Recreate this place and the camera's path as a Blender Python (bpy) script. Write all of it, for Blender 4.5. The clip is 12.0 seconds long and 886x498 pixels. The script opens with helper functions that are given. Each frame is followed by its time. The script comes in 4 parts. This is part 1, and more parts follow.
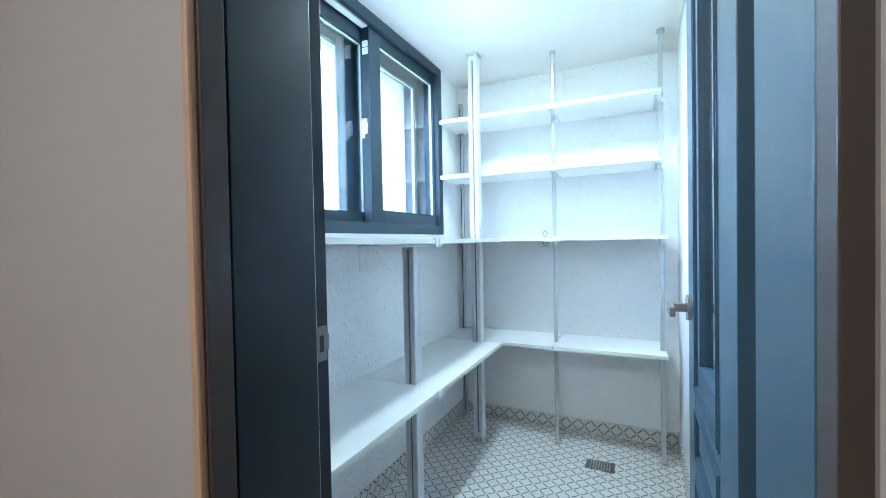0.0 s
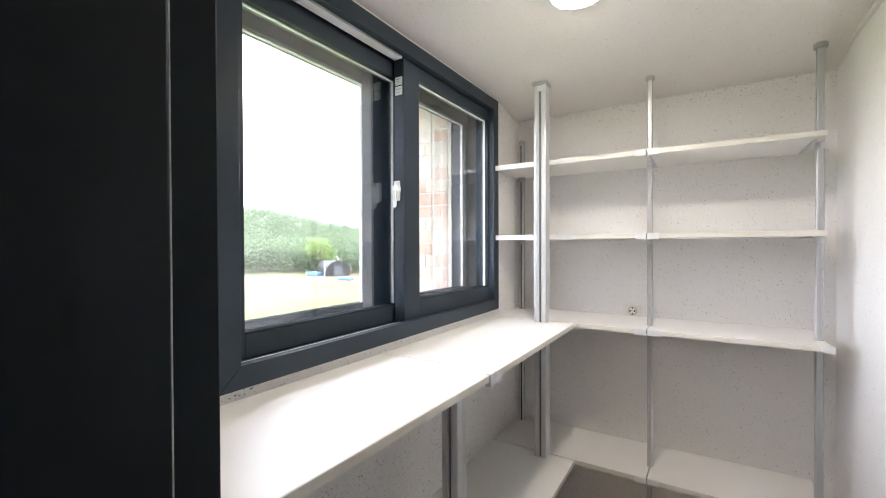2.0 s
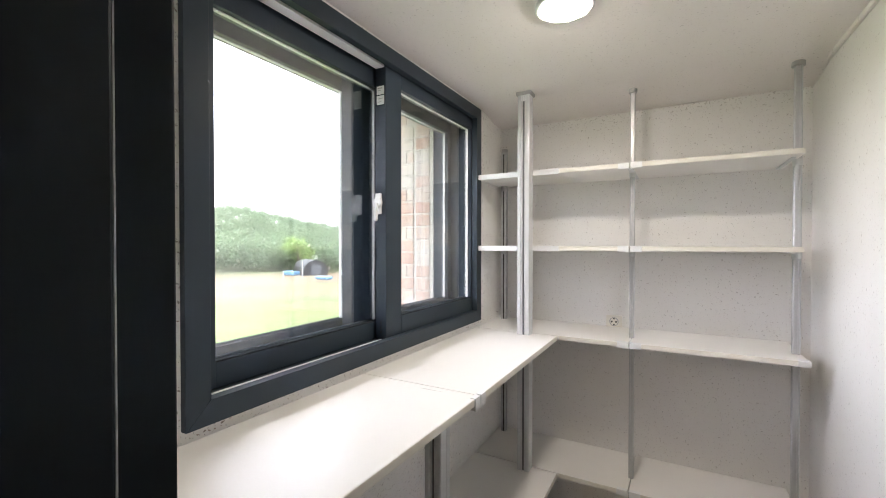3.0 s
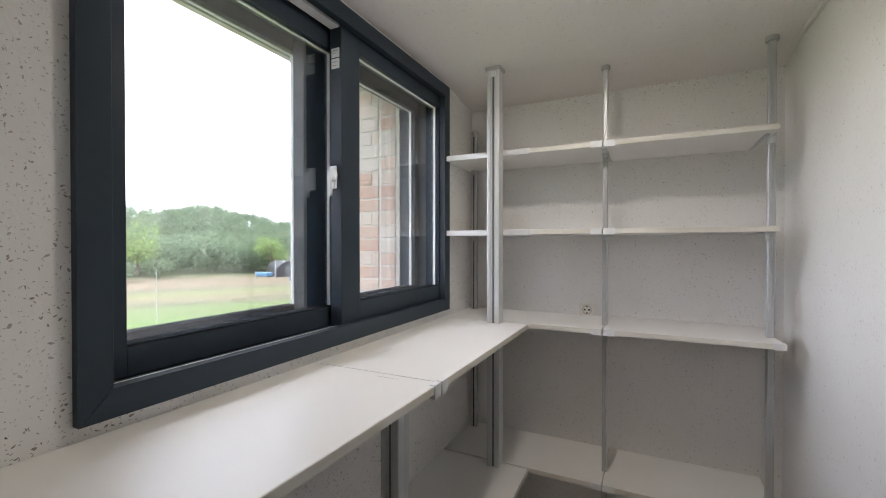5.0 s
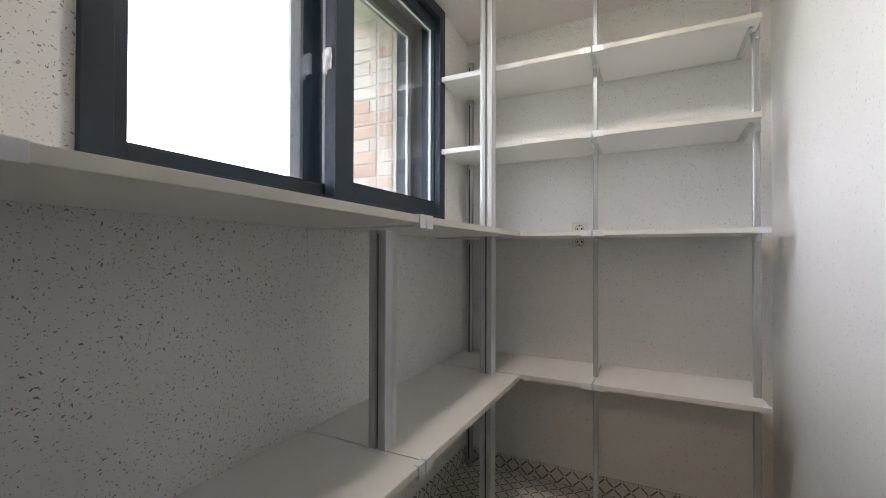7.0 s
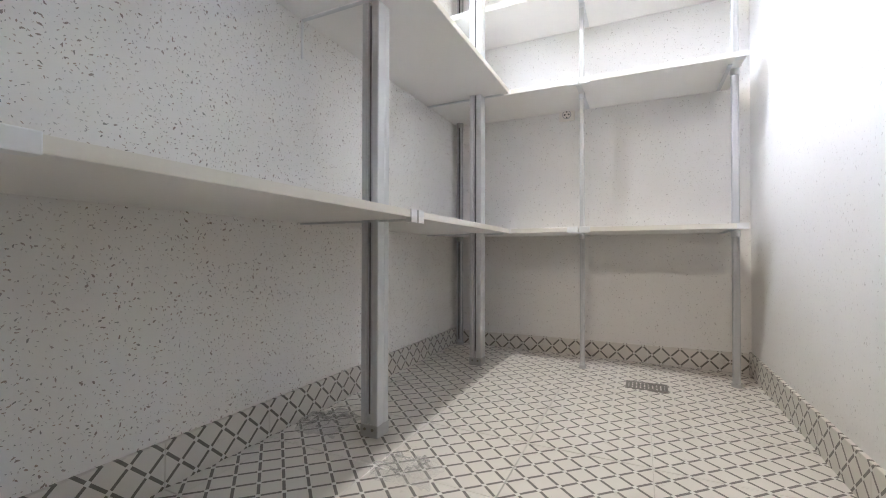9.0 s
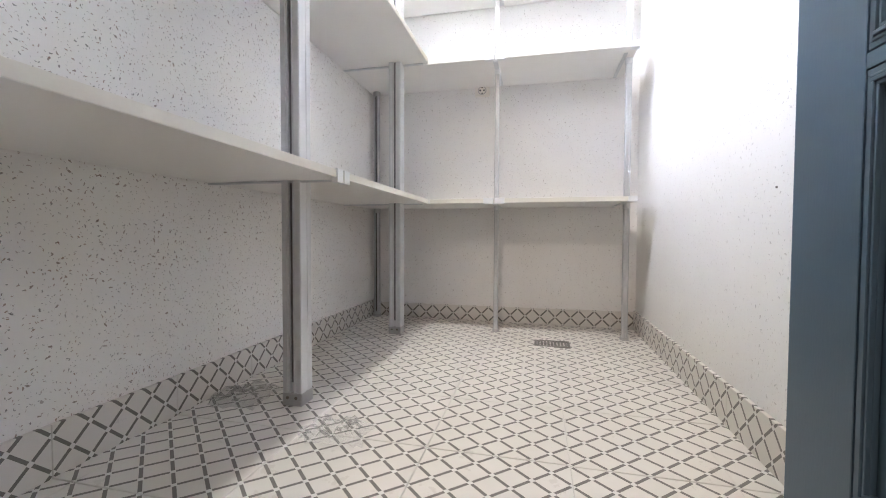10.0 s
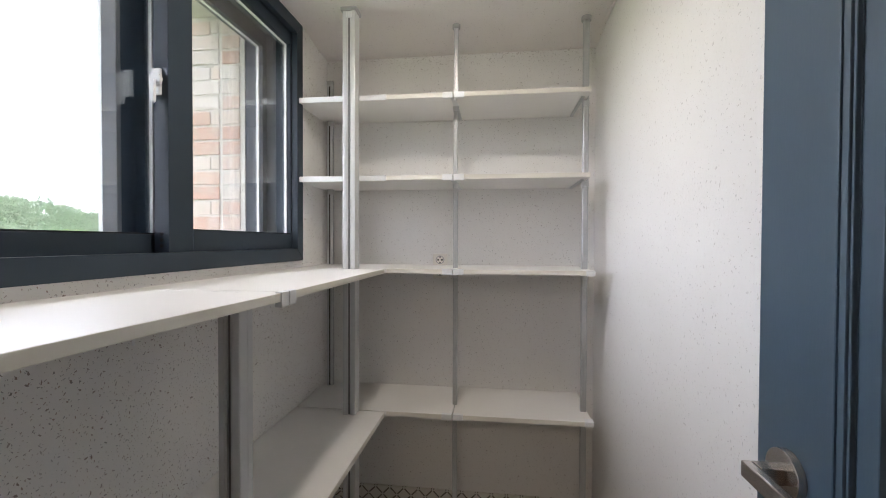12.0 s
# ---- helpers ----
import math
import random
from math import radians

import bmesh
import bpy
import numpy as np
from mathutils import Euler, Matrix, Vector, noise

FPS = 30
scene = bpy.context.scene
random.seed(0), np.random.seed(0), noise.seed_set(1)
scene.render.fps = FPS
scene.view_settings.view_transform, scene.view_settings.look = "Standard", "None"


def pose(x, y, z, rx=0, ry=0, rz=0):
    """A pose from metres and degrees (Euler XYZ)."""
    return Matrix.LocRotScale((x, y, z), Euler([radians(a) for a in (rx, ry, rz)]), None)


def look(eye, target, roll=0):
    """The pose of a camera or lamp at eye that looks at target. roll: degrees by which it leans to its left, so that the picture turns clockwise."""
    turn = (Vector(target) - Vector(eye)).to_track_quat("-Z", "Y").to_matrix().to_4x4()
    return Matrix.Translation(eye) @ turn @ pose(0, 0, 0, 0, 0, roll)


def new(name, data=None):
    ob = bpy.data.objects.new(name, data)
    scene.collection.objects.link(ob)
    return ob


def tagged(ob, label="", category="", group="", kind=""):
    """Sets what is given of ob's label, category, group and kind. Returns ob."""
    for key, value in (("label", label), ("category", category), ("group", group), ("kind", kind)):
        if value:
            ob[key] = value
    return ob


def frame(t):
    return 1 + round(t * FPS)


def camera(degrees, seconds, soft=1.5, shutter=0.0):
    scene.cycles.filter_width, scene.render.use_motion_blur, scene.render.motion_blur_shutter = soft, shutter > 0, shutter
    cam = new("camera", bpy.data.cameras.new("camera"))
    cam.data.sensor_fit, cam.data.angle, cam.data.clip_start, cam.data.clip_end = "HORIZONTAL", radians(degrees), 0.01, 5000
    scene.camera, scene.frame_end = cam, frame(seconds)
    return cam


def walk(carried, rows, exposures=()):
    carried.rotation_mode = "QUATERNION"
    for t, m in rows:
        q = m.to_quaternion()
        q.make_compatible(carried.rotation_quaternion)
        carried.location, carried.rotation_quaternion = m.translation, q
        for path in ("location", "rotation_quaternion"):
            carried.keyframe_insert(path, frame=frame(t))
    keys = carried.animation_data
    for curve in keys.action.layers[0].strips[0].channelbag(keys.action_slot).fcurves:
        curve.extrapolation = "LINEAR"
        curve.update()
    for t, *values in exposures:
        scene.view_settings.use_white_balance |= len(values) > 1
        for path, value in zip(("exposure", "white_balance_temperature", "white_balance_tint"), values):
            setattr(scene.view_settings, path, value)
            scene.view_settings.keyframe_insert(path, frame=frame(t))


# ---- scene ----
cam = camera(93.1, 12.0, soft=1.0)
PATH = [
    (0, (0.123, 0.005, 1.199), (-0.724, 1.816, 1.16), -1.1),
    (0.5, (-0.019, 0.307, 1.308), (-1.1, 1.99, 1.272), -1.0),
    (1, (-0.082, 0.411, 1.359), (-1.237, 2.044, 1.33), -0.7),
    (1.5, (-0.09, 0.444, 1.475), (-1.226, 2.09, 1.446), -0.5),
    (2, (-0.12, 0.477, 1.551), (-1.176, 2.176, 1.532), -0.2),
    (2.5, (-0.141, 0.489, 1.589), (-1.146, 2.218, 1.567), -0.1),
    (3, (-0.15, 0.505, 1.605), (-1.122, 2.253, 1.581), -0.0),
    (5, (-0.161, 0.623, 1.532), (-1.035, 2.422, 1.513), -0.0),
    (5.5, (-0.142, 0.636, 1.468), (-1.005, 2.44, 1.451), 0.0),
    (6, (-0.137, 0.642, 1.362), (-1.0, 2.445, 1.35), 0.1),
    (6.5, (-0.129, 0.637, 1.247), (-0.999, 2.439, 1.252), 0.2),
    (6.7, (-0.108, 0.625, 1.193), (-1.003, 2.413, 1.208), 0.3),
    (8.3, (-0.08, 0.586, 0.733), (-0.979, 2.373, 0.768), -0.1),
    (8.5, (-0.076, 0.584, 0.652), (-0.974, 2.371, 0.693), -0.0),
    (9, (-0.086, 0.581, 0.497), (-0.941, 2.389, 0.522), 0.1),
    (9.5, (-0.099, 0.564, 0.43), (-0.758, 2.451, 0.383), 0.1),
    (10, (-0.129, 0.556, 0.451), (-0.572, 2.506, 0.385), 0.2),
    (10.5, (-0.151, 0.541, 0.605), (-0.491, 2.511, 0.546), 0.4),
    (11, (-0.144, 0.568, 0.878), (-0.431, 2.547, 0.817), 0.3),
    (11.5, (-0.146, 0.602, 1.159), (-0.408, 2.583, 1.089), 0.1),
    (12, (-0.139, 0.626, 1.319), (-0.389, 2.61, 1.286), 0.2),
]
EXPOSURES = [
    (0.0, 4.85, 4200, -8), (0.5, 4.8, 4700, 0), (1.0, 4.4, 5200, 6), (1.5, 3.9, 5900, 10), (2.5, 3.65, 6050, 10), (3.2, 3.4, 6150, 10),
    (4.8, 2.85, 6000, 10), (5.5, 2.8, 6000, 10), (6.5, 2.88, 6050, 10), (8.3, 4.8, 5750, 8), (9.0, 4.8, 5650, 8), (9.5, 4.95, 5600, 10), (10.5, 5.1, 5600, 10),
    (11.0, 4.8, 5900, 10), (11.5, 4.1, 6050, 10), (12.0, 3.25, 6050, 10)]
walk(cam, [(t, look(eye, target, roll)) for t, eye, target, roll in PATH], EXPOSURES)
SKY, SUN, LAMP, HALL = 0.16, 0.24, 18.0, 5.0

# ---- light ----
world = bpy.data.worlds.new("sky")
scene.world = world
world.use_nodes = True
wn = world.node_tree.nodes
sky = wn.new("ShaderNodeTexSky")
sky.sky_type = "NISHITA"
sky.sun_disc = False
sky.sun_elevation = radians(62)
sky.sun_rotation = radians(285)
sky.dust_density = 1.2
sky.ozone_density = 0.5
pale = wn.new("ShaderNodeHueSaturation")
pale.inputs["Saturation"].default_value = 0.10
world.node_tree.links.new(sky.outputs["Color"], pale.inputs["Color"])
tinted = wn.new("ShaderNodeMix")
tinted.data_type, tinted.blend_type = "RGBA", "MULTIPLY"
tinted.inputs["Factor"].default_value = 1.0
tinted.inputs["B"].default_value = (1.03, 0.99, 1.04, 1)
world.node_tree.links.new(pale.outputs["Color"], tinted.inputs["A"])
world.node_tree.links.new(tinted.outputs["Result"], wn["Background"].inputs["Color"])
wn["Background"].inputs["Strength"].default_value = SKY

sun_data = bpy.data.lights.new("sun", "SUN")
sun_data.energy, sun_data.angle, sun_data.color = SUN, radians(14), (1.0, 0.96, 0.9)
sun_lamp = new("sun", sun_data)
sun_lamp.matrix_world = look((-0.966 * 45, 0.259 * 45, 85), (0, 0, 0))


# ---- materials ----
def nodes_of(name):
    m = bpy.data.materials.new(name)
    m.use_nodes = True
    t = m.node_tree
    return m, t, t.nodes, t.nodes["Principled BSDF"]


def math_node(t, op, a, b=None, clamp=False):
    n = t.nodes.new("ShaderNodeMath")
    n.operation, n.use_clamp = op, clamp
    for i, v in enumerate((a, b)):
        if v is None:
            continue
        if isinstance(v, (int, float)):
            n.inputs[i].default_value = v
        else:
            t.links.new(v, n.inputs[i])
    return n.outputs[0]


def mix_node(t, fac, a, b):
    n = t.nodes.new("ShaderNodeMix")
    n.data_type = "RGBA"
    for sock, v in ((n.inputs["Factor"], fac), (n.inputs["A"], a), (n.inputs["B"], b)):
        if isinstance(v, (int, float)):
            sock.default_value = v
        elif isinstance(v, tuple):
            sock.default_value = (*v, 1) if len(v) == 3 else v
        else:
            t.links.new(v, sock)
    return n.outputs["Result"]


def place(t, scale=(1, 1, 1)):
    g = t.nodes.new("ShaderNodeNewGeometry")
    mp = t.nodes.new("ShaderNodeMapping")
    mp.inputs["Scale"].default_value = scale
    t.links.new(g.outputs["Position"], mp.inputs["Vector"])
    return mp.outputs["Vector"]


def noise_at(t, vec, scale, detail=3.0, rough=0.55):
    n = t.nodes.new("ShaderNodeTexNoise")
    n.inputs["Scale"].default_value, n.inputs["Detail"].default_value = scale, detail
    n.inputs["Roughness"].default_value = rough
    t.links.new(vec, n.inputs["Vector"])
    return n.outputs["Fac"]


def ramp(t, fac, stops):
    n = t.nodes.new("ShaderNodeValToRGB")
    e = n.color_ramp.elements
    while len(e) < len(stops):
        e.new(0.5)
    for el, (p, c) in zip(e, stops):
        el.position, el.color = p, (*c, 1) if len(c) == 3 else c
    t.links.new(fac, n.inputs["Fac"])
    return n.outputs["Color"]


def bump(t, bsdf, height, strength, distance=0.002):
    b = t.nodes.new("ShaderNodeBump")
    b.inputs["Strength"].default_value, b.inputs["Distance"].default_value = strength, distance
    t.links.new(height, b.inputs["Height"])
    t.links.new(b.outputs["Normal"], bsdf.inputs["Normal"])


def surface(name, colour, rough=0.5, metal=0.0, vary=0.12, scale=6.0, grain=180.0, relief=0.1, stretch=(1, 1, 1), island=0.0):
    """A plain material with mottling at two scales and a fine relief."""
    m, t, n, p = nodes_of(name)
    v = place(t, stretch)
    broad, fine = noise_at(t, v, scale, 4), noise_at(t, v, grain, 2)
    lo = tuple(c * (1 - vary) for c in colour)
    hi = tuple(min(1, c * (1 + vary)) for c in colour)
    f = math_node(t, "ADD", math_node(t, "MULTIPLY", broad, 0.7), math_node(t, "MULTIPLY", fine, 0.3))
    c = mix_node(t, f, lo, hi)
    if island:
        o = n.new("ShaderNodeObjectInfo")
        c = mix_node(t, math_node(t, "MULTIPLY", o.outputs["Random"], island), c, tuple(x * 0.6 for x in colour))
    t.links.new(c, p.inputs["Base Color"])
    r = math_node(t, "ADD", math_node(t, "MULTIPLY", broad, 0.16), rough - 0.08)
    t.links.new(r, p.inputs["Roughness"])
    p.inputs["Metallic"].default_value = metal
    if relief:
        bump(t, p, fine, relief, 0.001)
    return m


def flecks(t, flat, scale, length, width, keep):
    """Mask of short, irregular flecks lying at any angle on a surface, and a random value for each."""
    n = t.nodes
    vor = n.new("ShaderNodeTexVoronoi")
    vor.voronoi_dimensions = "2D"
    vor.inputs["Scale"].default_value = scale
    t.links.new(flat, vor.inputs["Vector"])
    off = n.new("ShaderNodeVectorMath")
    off.operation = "SUBTRACT"
    t.links.new(flat, off.inputs[0])
    t.links.new(vor.outputs["Position"], off.inputs[1])
    sep = n.new("ShaderNodeSeparateColor")
    t.links.new(vor.outputs["Color"], sep.inputs[0])
    turn = n.new("ShaderNodeVectorRotate")
    turn.rotation_type = "Z_AXIS"
    t.links.new(off.outputs[0], turn.inputs["Vector"])
    t.links.new(math_node(t, "MULTIPLY", sep.outputs[0], math.pi), turn.inputs["Angle"])
    axes = n.new("ShaderNodeSeparateXYZ")
    t.links.new(turn.outputs[0], axes.inputs[0])
    grow = math_node(t, "ADD", math_node(t, "MULTIPLY", sep.outputs[1], 0.75), 0.35)
    u = math_node(t, "POWER", math_node(t, "ABSOLUTE", math_node(t, "DIVIDE", axes.outputs[0], length)), 2.0)
    v = math_node(t, "POWER", math_node(t, "ABSOLUTE", math_node(t, "DIVIDE", axes.outputs[1], width)), 2.0)
    inside = math_node(t, "LESS_THAN", math_node(t, "ADD", u, v), math_node(t, "MULTIPLY", grow, grow))
    some = math_node(t, "LESS_THAN", sep.outputs[2], keep)
    return math_node(t, "MULTIPLY", inside, some), sep.outputs[1]


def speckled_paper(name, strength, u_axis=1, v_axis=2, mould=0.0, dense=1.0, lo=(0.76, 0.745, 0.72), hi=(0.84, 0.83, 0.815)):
    """White wallpaper with a faint texture and scattered dark, brown and grey flecks."""
    m, t, n, p = nodes_of(name)
    v = place(t)
    warp = n.new("ShaderNodeTexNoise")
    warp.inputs["Scale"].default_value = 170.0
    t.links.new(v, warp.inputs["Vector"])
    push = n.new("ShaderNodeVectorMath")
    push.operation = "SCALE"
    push.inputs["Scale"].default_value = 0.006
    t.links.new(warp.outputs["Color"], push.inputs[0])
    moved = n.new("ShaderNodeVectorMath")
    t.links.new(v, moved.inputs[0])
    t.links.new(push.outputs[0], moved.inputs[1])
    axes = n.new("ShaderNodeSeparateXYZ")
    t.links.new(moved.outputs[0], axes.inputs[0])
    flat = n.new("ShaderNodeCombineXYZ")
    t.links.new(axes.outputs[u_axis], flat.inputs[0])
    t.links.new(axes.outputs[v_axis], flat.inputs[1])
    base = mix_node(t, noise_at(t, v, 3.0, 4), lo, hi)
    base = mix_node(t, math_node(t, "MULTIPLY", noise_at(t, v, 70.0, 4, 0.7), 0.16), base, tuple(c * 0.80 for c in lo))
    patch = ramp(t, noise_at(t, v, 7.0, 3), ((0.32, (0.35, 0.35, 0.35)), (0.52, (1, 1, 1))))
    for scale, length, width, keep, dark, brown in ((52.0, 0.0041, 0.0017, 0.36, (0.022, 0.022, 0.024), (0.10, 0.045, 0.03)),
                                                    (80.0, 0.0028, 0.0011, 0.34, (0.05, 0.053, 0.053), (0.18, 0.09, 0.06)),
                                                    (120.0, 0.0019, 0.0009, 0.4, (0.22, 0.21, 0.20), (0.30, 0.22, 0.17))):
        f, pick = flecks(t, flat.outputs[0], scale, length, width, keep * dense)
        tone = mix_node(t, math_node(t, "GREATER_THAN", pick, 0.66), dark, brown)
        base = mix_node(t, math_node(t, "MULTIPLY", math_node(t, "MULTIPLY", f, strength), patch), base, tone)
    if mould:
        z = n.new("ShaderNodeSeparateXYZ")
        t.links.new(v, z.inputs[0])
        near = math_node(t, "MULTIPLY", math_node(t, "SUBTRACT", z.outputs[2], 2.12), 9.0, True)
        spots = math_node(t, "GREATER_THAN", math_node(t, "ADD", noise_at(t, v, 130.0, 3, 0.6), math_node(t, "MULTIPLY", near, 0.10)), 0.70)
        base = mix_node(t, math_node(t, "MULTIPLY", spots, mould), base, (0.24, 0.20, 0.17))
    t.links.new(base, p.inputs["Base Color"])
    p.inputs["Roughness"].default_value = 0.72
    bump(t, p, noise_at(t, v, 110.0, 4), 0.35, 0.0018)
    return m


PITCH_X, PITCH_Y = 0.0725, 0.0675


def lattice_tile(name, u_axis, v_axis, u0, v0, pu, pv):
    """Cream glazed tile printed with a diagonal lattice of grey bars and pale squares where they cross."""
    m, t, n, p = nodes_of(name)
    v = place(t)
    sep = n.new("ShaderNodeSeparateXYZ")
    t.links.new(v, sep.inputs[0])
    a = math_node(t, "DIVIDE", math_node(t, "SUBTRACT", sep.outputs[u_axis], u0), pu)
    b = math_node(t, "DIVIDE", math_node(t, "SUBTRACT", sep.outputs[v_axis], v0), pv)
    s, d = math_node(t, "ADD", a, b), math_node(t, "SUBTRACT", a, b)

    def off(x):
        return math_node(t, "ABSOLUTE", math_node(t, "SUBTRACT", math_node(t, "FRACT", math_node(t, "ADD", x, 100.5)), 0.5))
    os, od = off(s), off(d)
    bar_s, bar_d = math_node(t, "LESS_THAN", os, 0.067), math_node(t, "LESS_THAN", od, 0.067)
    node = math_node(t, "MULTIPLY", math_node(t, "LESS_THAN", os, 0.10), math_node(t, "LESS_THAN", od, 0.10))
    bars = math_node(t, "MAXIMUM", bar_s, bar_d)
    fine = noise_at(t, v, 70.0, 4)
    cream = mix_node(t, noise_at(t, v, 7.0, 4), (0.62, 0.59, 0.545), (0.71, 0.685, 0.64))
    grey = mix_node(t, fine, (0.078, 0.072, 0.064), (0.165, 0.152, 0.137))
    pale_c = mix_node(t, fine, (0.58, 0.56, 0.53), (0.76, 0.75, 0.72))
    c = mix_node(t, math_node(t, "MULTIPLY", bars, 0.94), cream, grey)
    c = mix_node(t, node, c, pale_c)
    dirt = math_node(t, "MULTIPLY", math_node(t, "GREATER_THAN", noise_at(t, v, 14.0, 6, 0.7), 0.63), 0.22)
    c = mix_node(t, dirt, c, (0.36, 0.32, 0.27))
    t.links.new(c, p.inputs["Base Color"])
    t.links.new(math_node(t, "ADD", math_node(t, "MULTIPLY", fine, 0.2), 0.34), p.inputs["Roughness"])
    bump(t, p, fine, 0.08, 0.001)
    return m


def brushed(name, colour, rough, stretch):
    return surface(name, colour, rough, 0.9, 0.1, 5.0, 240.0, 0.06, stretch)


def window_glass(name, tint=(0.975, 0.98, 0.98), coat=0.04):
    m, t, n, p = nodes_of(name)
    n.remove(p)
    lw, tr, gl = n.new("ShaderNodeLayerWeight"), n.new("ShaderNodeBsdfTransparent"), n.new("ShaderNodeBsdfGlossy")
    lw.inputs["Blend"].default_value = 0.5
    gloss = math_node(t, "ADD", math_node(t, "MULTIPLY", math_node(t, "POWER", lw.outputs["Facing"], 3.0), 0.9), coat)
    tr.inputs["Color"].default_value = (*tint, 1)
    gl.inputs["Roughness"].default_value = 0.01
    mx = n.new("ShaderNodeMixShader")
    t.links.new(gloss, mx.inputs[0])
    t.links.new(tr.outputs[0], mx.inputs[1])
    t.links.new(gl.outputs[0], mx.inputs[2])
    t.links.new(mx.outputs[0], n["Material Output"].inputs["Surface"])
    return m


def foliage(name, dark, mid, light, haze=0.0):
    m, t, n, p = nodes_of(name)
    g = n.new("ShaderNodeNewGeometry")
    v = place(t)
    f = math_node(t, "ADD", math_node(t, "MULTIPLY", g.outputs["Random Per Island"], 0.5), math_node(t, "MULTIPLY", noise_at(t, v, 0.09, 3), 0.5))
    t.links.new(ramp(t, f, ((0.2, dark), (0.5, mid), (0.8, light))), p.inputs["Base Color"])
    p.inputs["Roughness"].default_value = 0.75
    p.inputs["Specular IOR Level"].default_value = 0.15
    thin = n.new("ShaderNodeBsdfTranslucent")
    t.links.new(p.inputs["Base Color"].links[0].from_socket, thin.inputs["Color"])
    both = n.new("ShaderNodeMixShader")
    both.inputs[0].default_value = 0.45
    t.links.new(p.outputs[0], both.inputs[1])
    t.links.new(thin.outputs[0], both.inputs[2])
    t.links.new(both.outputs[0], n["Material Output"].inputs["Surface"])
    return m


def lamp_glow(name, colour, strength):
    m, t, n, p = nodes_of(name)
    p.inputs["Base Color"].default_value = (0.9, 0.9, 0.88, 1)
    p.inputs["Emission Color"].default_value = (*colour, 1)
    p.inputs["Emission Strength"].default_value = strength
    return m


PAPER = speckled_paper("speckled_wallpaper", 0.72, dense=1.15)
# Same paper with flecks faded, imitating how they blur at this distance.
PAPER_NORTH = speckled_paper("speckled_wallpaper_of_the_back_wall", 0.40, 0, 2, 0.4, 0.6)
# Same paper, flecks faded: strong light's washing-out is put into the colour.
PAPER_EAST_WASHED = speckled_paper("speckled_wallpaper_washed_out", 0.28, dense=0.6)
CEIL = speckled_paper("ceiling_paper", 0.25, 0, 1, 0.0, 0.6, (0.80, 0.755, 0.735), (0.86, 0.82, 0.80))
NAVY = surface("navy_frame_foil", (0.030, 0.042, 0.058), 0.36, 0, 0.12, 5.0, 300.0, 0.05, (1, 1, 0.2))
NAVY.node_tree.nodes["Principled BSDF"].inputs["Specular IOR Level"].default_value = 0.22
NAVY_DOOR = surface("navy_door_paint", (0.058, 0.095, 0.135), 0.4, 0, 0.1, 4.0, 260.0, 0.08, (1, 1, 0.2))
# Much darker copy of the navy for left jamb and head: painted shade.
NAVY_JAMB_SHADED = surface("navy_jamb_foil_shaded", (0.012, 0.017, 0.024), 0.42, 0, 0.12, 4.0, 260.0, 0.08, (1, 1, 0.2))
NAVY_JAMB_SHADED.node_tree.nodes["Principled BSDF"].inputs["Specular IOR Level"].default_value = 0.25
BOARD = surface("white_melamine", (0.80, 0.785, 0.76), 0.40, 0, 0.05, 3.0, 220.0, 0.04)
EDGE = surface("cream_board_edge", (0.72, 0.695, 0.63), 0.5, 0, 0.08, 8.0, 200.0, 0.05)
CAP = surface("white_plastic", (0.76, 0.77, 0.78), 0.35, 0, 0.04, 8.0, 200.0, 0.03)
IVORY = surface("ivory_plastic", (0.74, 0.71, 0.65), 0.4, 0, 0.05, 8.0, 200.0, 0.03)
GREYCAP = surface("grey_plastic", (0.42, 0.42, 0.42), 0.45, 0, 0.08, 12.0, 200.0, 0.05)
ALU = surface("anodised_aluminium", (0.62, 0.63, 0.64), 0.4, 0.25, 0.06, 5.0, 240.0, 0.04, (1, 1, 0.05))
ALU_DARK = surface("grey_anodised_aluminium", (0.50, 0.51, 0.52), 0.36, 0.4, 0.06, 5.0, 240.0, 0.04, (1, 1, 0.05))
# Grey that paints the shade at the bottom of the post slots.
SLOT_SHADE = surface("slot_shade_grey", (0.16, 0.165, 0.17), 0.7, 0, 0.1)
STEEL = brushed("brushed_steel", (0.22, 0.205, 0.19), 0.42, (1, 1, 1))
CHROME = brushed("satin_nickel", (0.50, 0.47, 0.44), 0.25, (1, 1, 1))
GLASS = window_glass("clear_glass")
COATED = window_glass("coated_glass", (0.99, 0.995, 0.995), 0.15)
GASKET = surface("pale_spacer", (0.80, 0.81, 0.82), 0.35, 0.0, 0.04)
# Paints the shade inside holes, screw slots, one pole's slots and the drain.
BLACK = surface("hole_black", (0.015, 0.015, 0.017), 0.6, 0, 0.1)
SEAL = surface("matt_black_rubber", (0.03, 0.034, 0.04), 0.95, 0, 0.1)
SEAL.node_tree.nodes["Principled BSDF"].inputs["Specular IOR Level"].default_value = 0.0
GROUT = surface("grout", (0.50, 0.48, 0.44), 0.85, 0, 0.15, 20.0, 200.0, 0.2)
TILE_FLOOR = lattice_tile("lattice_floor_tile", 0, 1, -0.100, 1.363, PITCH_X, PITCH_Y)
TILE_X = lattice_tile("lattice_skirting_tile_along_x", 0, 2, -0.118, 0.052, PITCH_X, PITCH_X)
TILE_Y = lattice_tile("lattice_skirting_tile_along_y", 1, 2, 1.363, 0.052, PITCH_Y, PITCH_Y)
MORTAR = surface("mortar", (0.62, 0.60, 0.56), 0.9, 0, 0.15, 12.0, 160.0, 0.5)
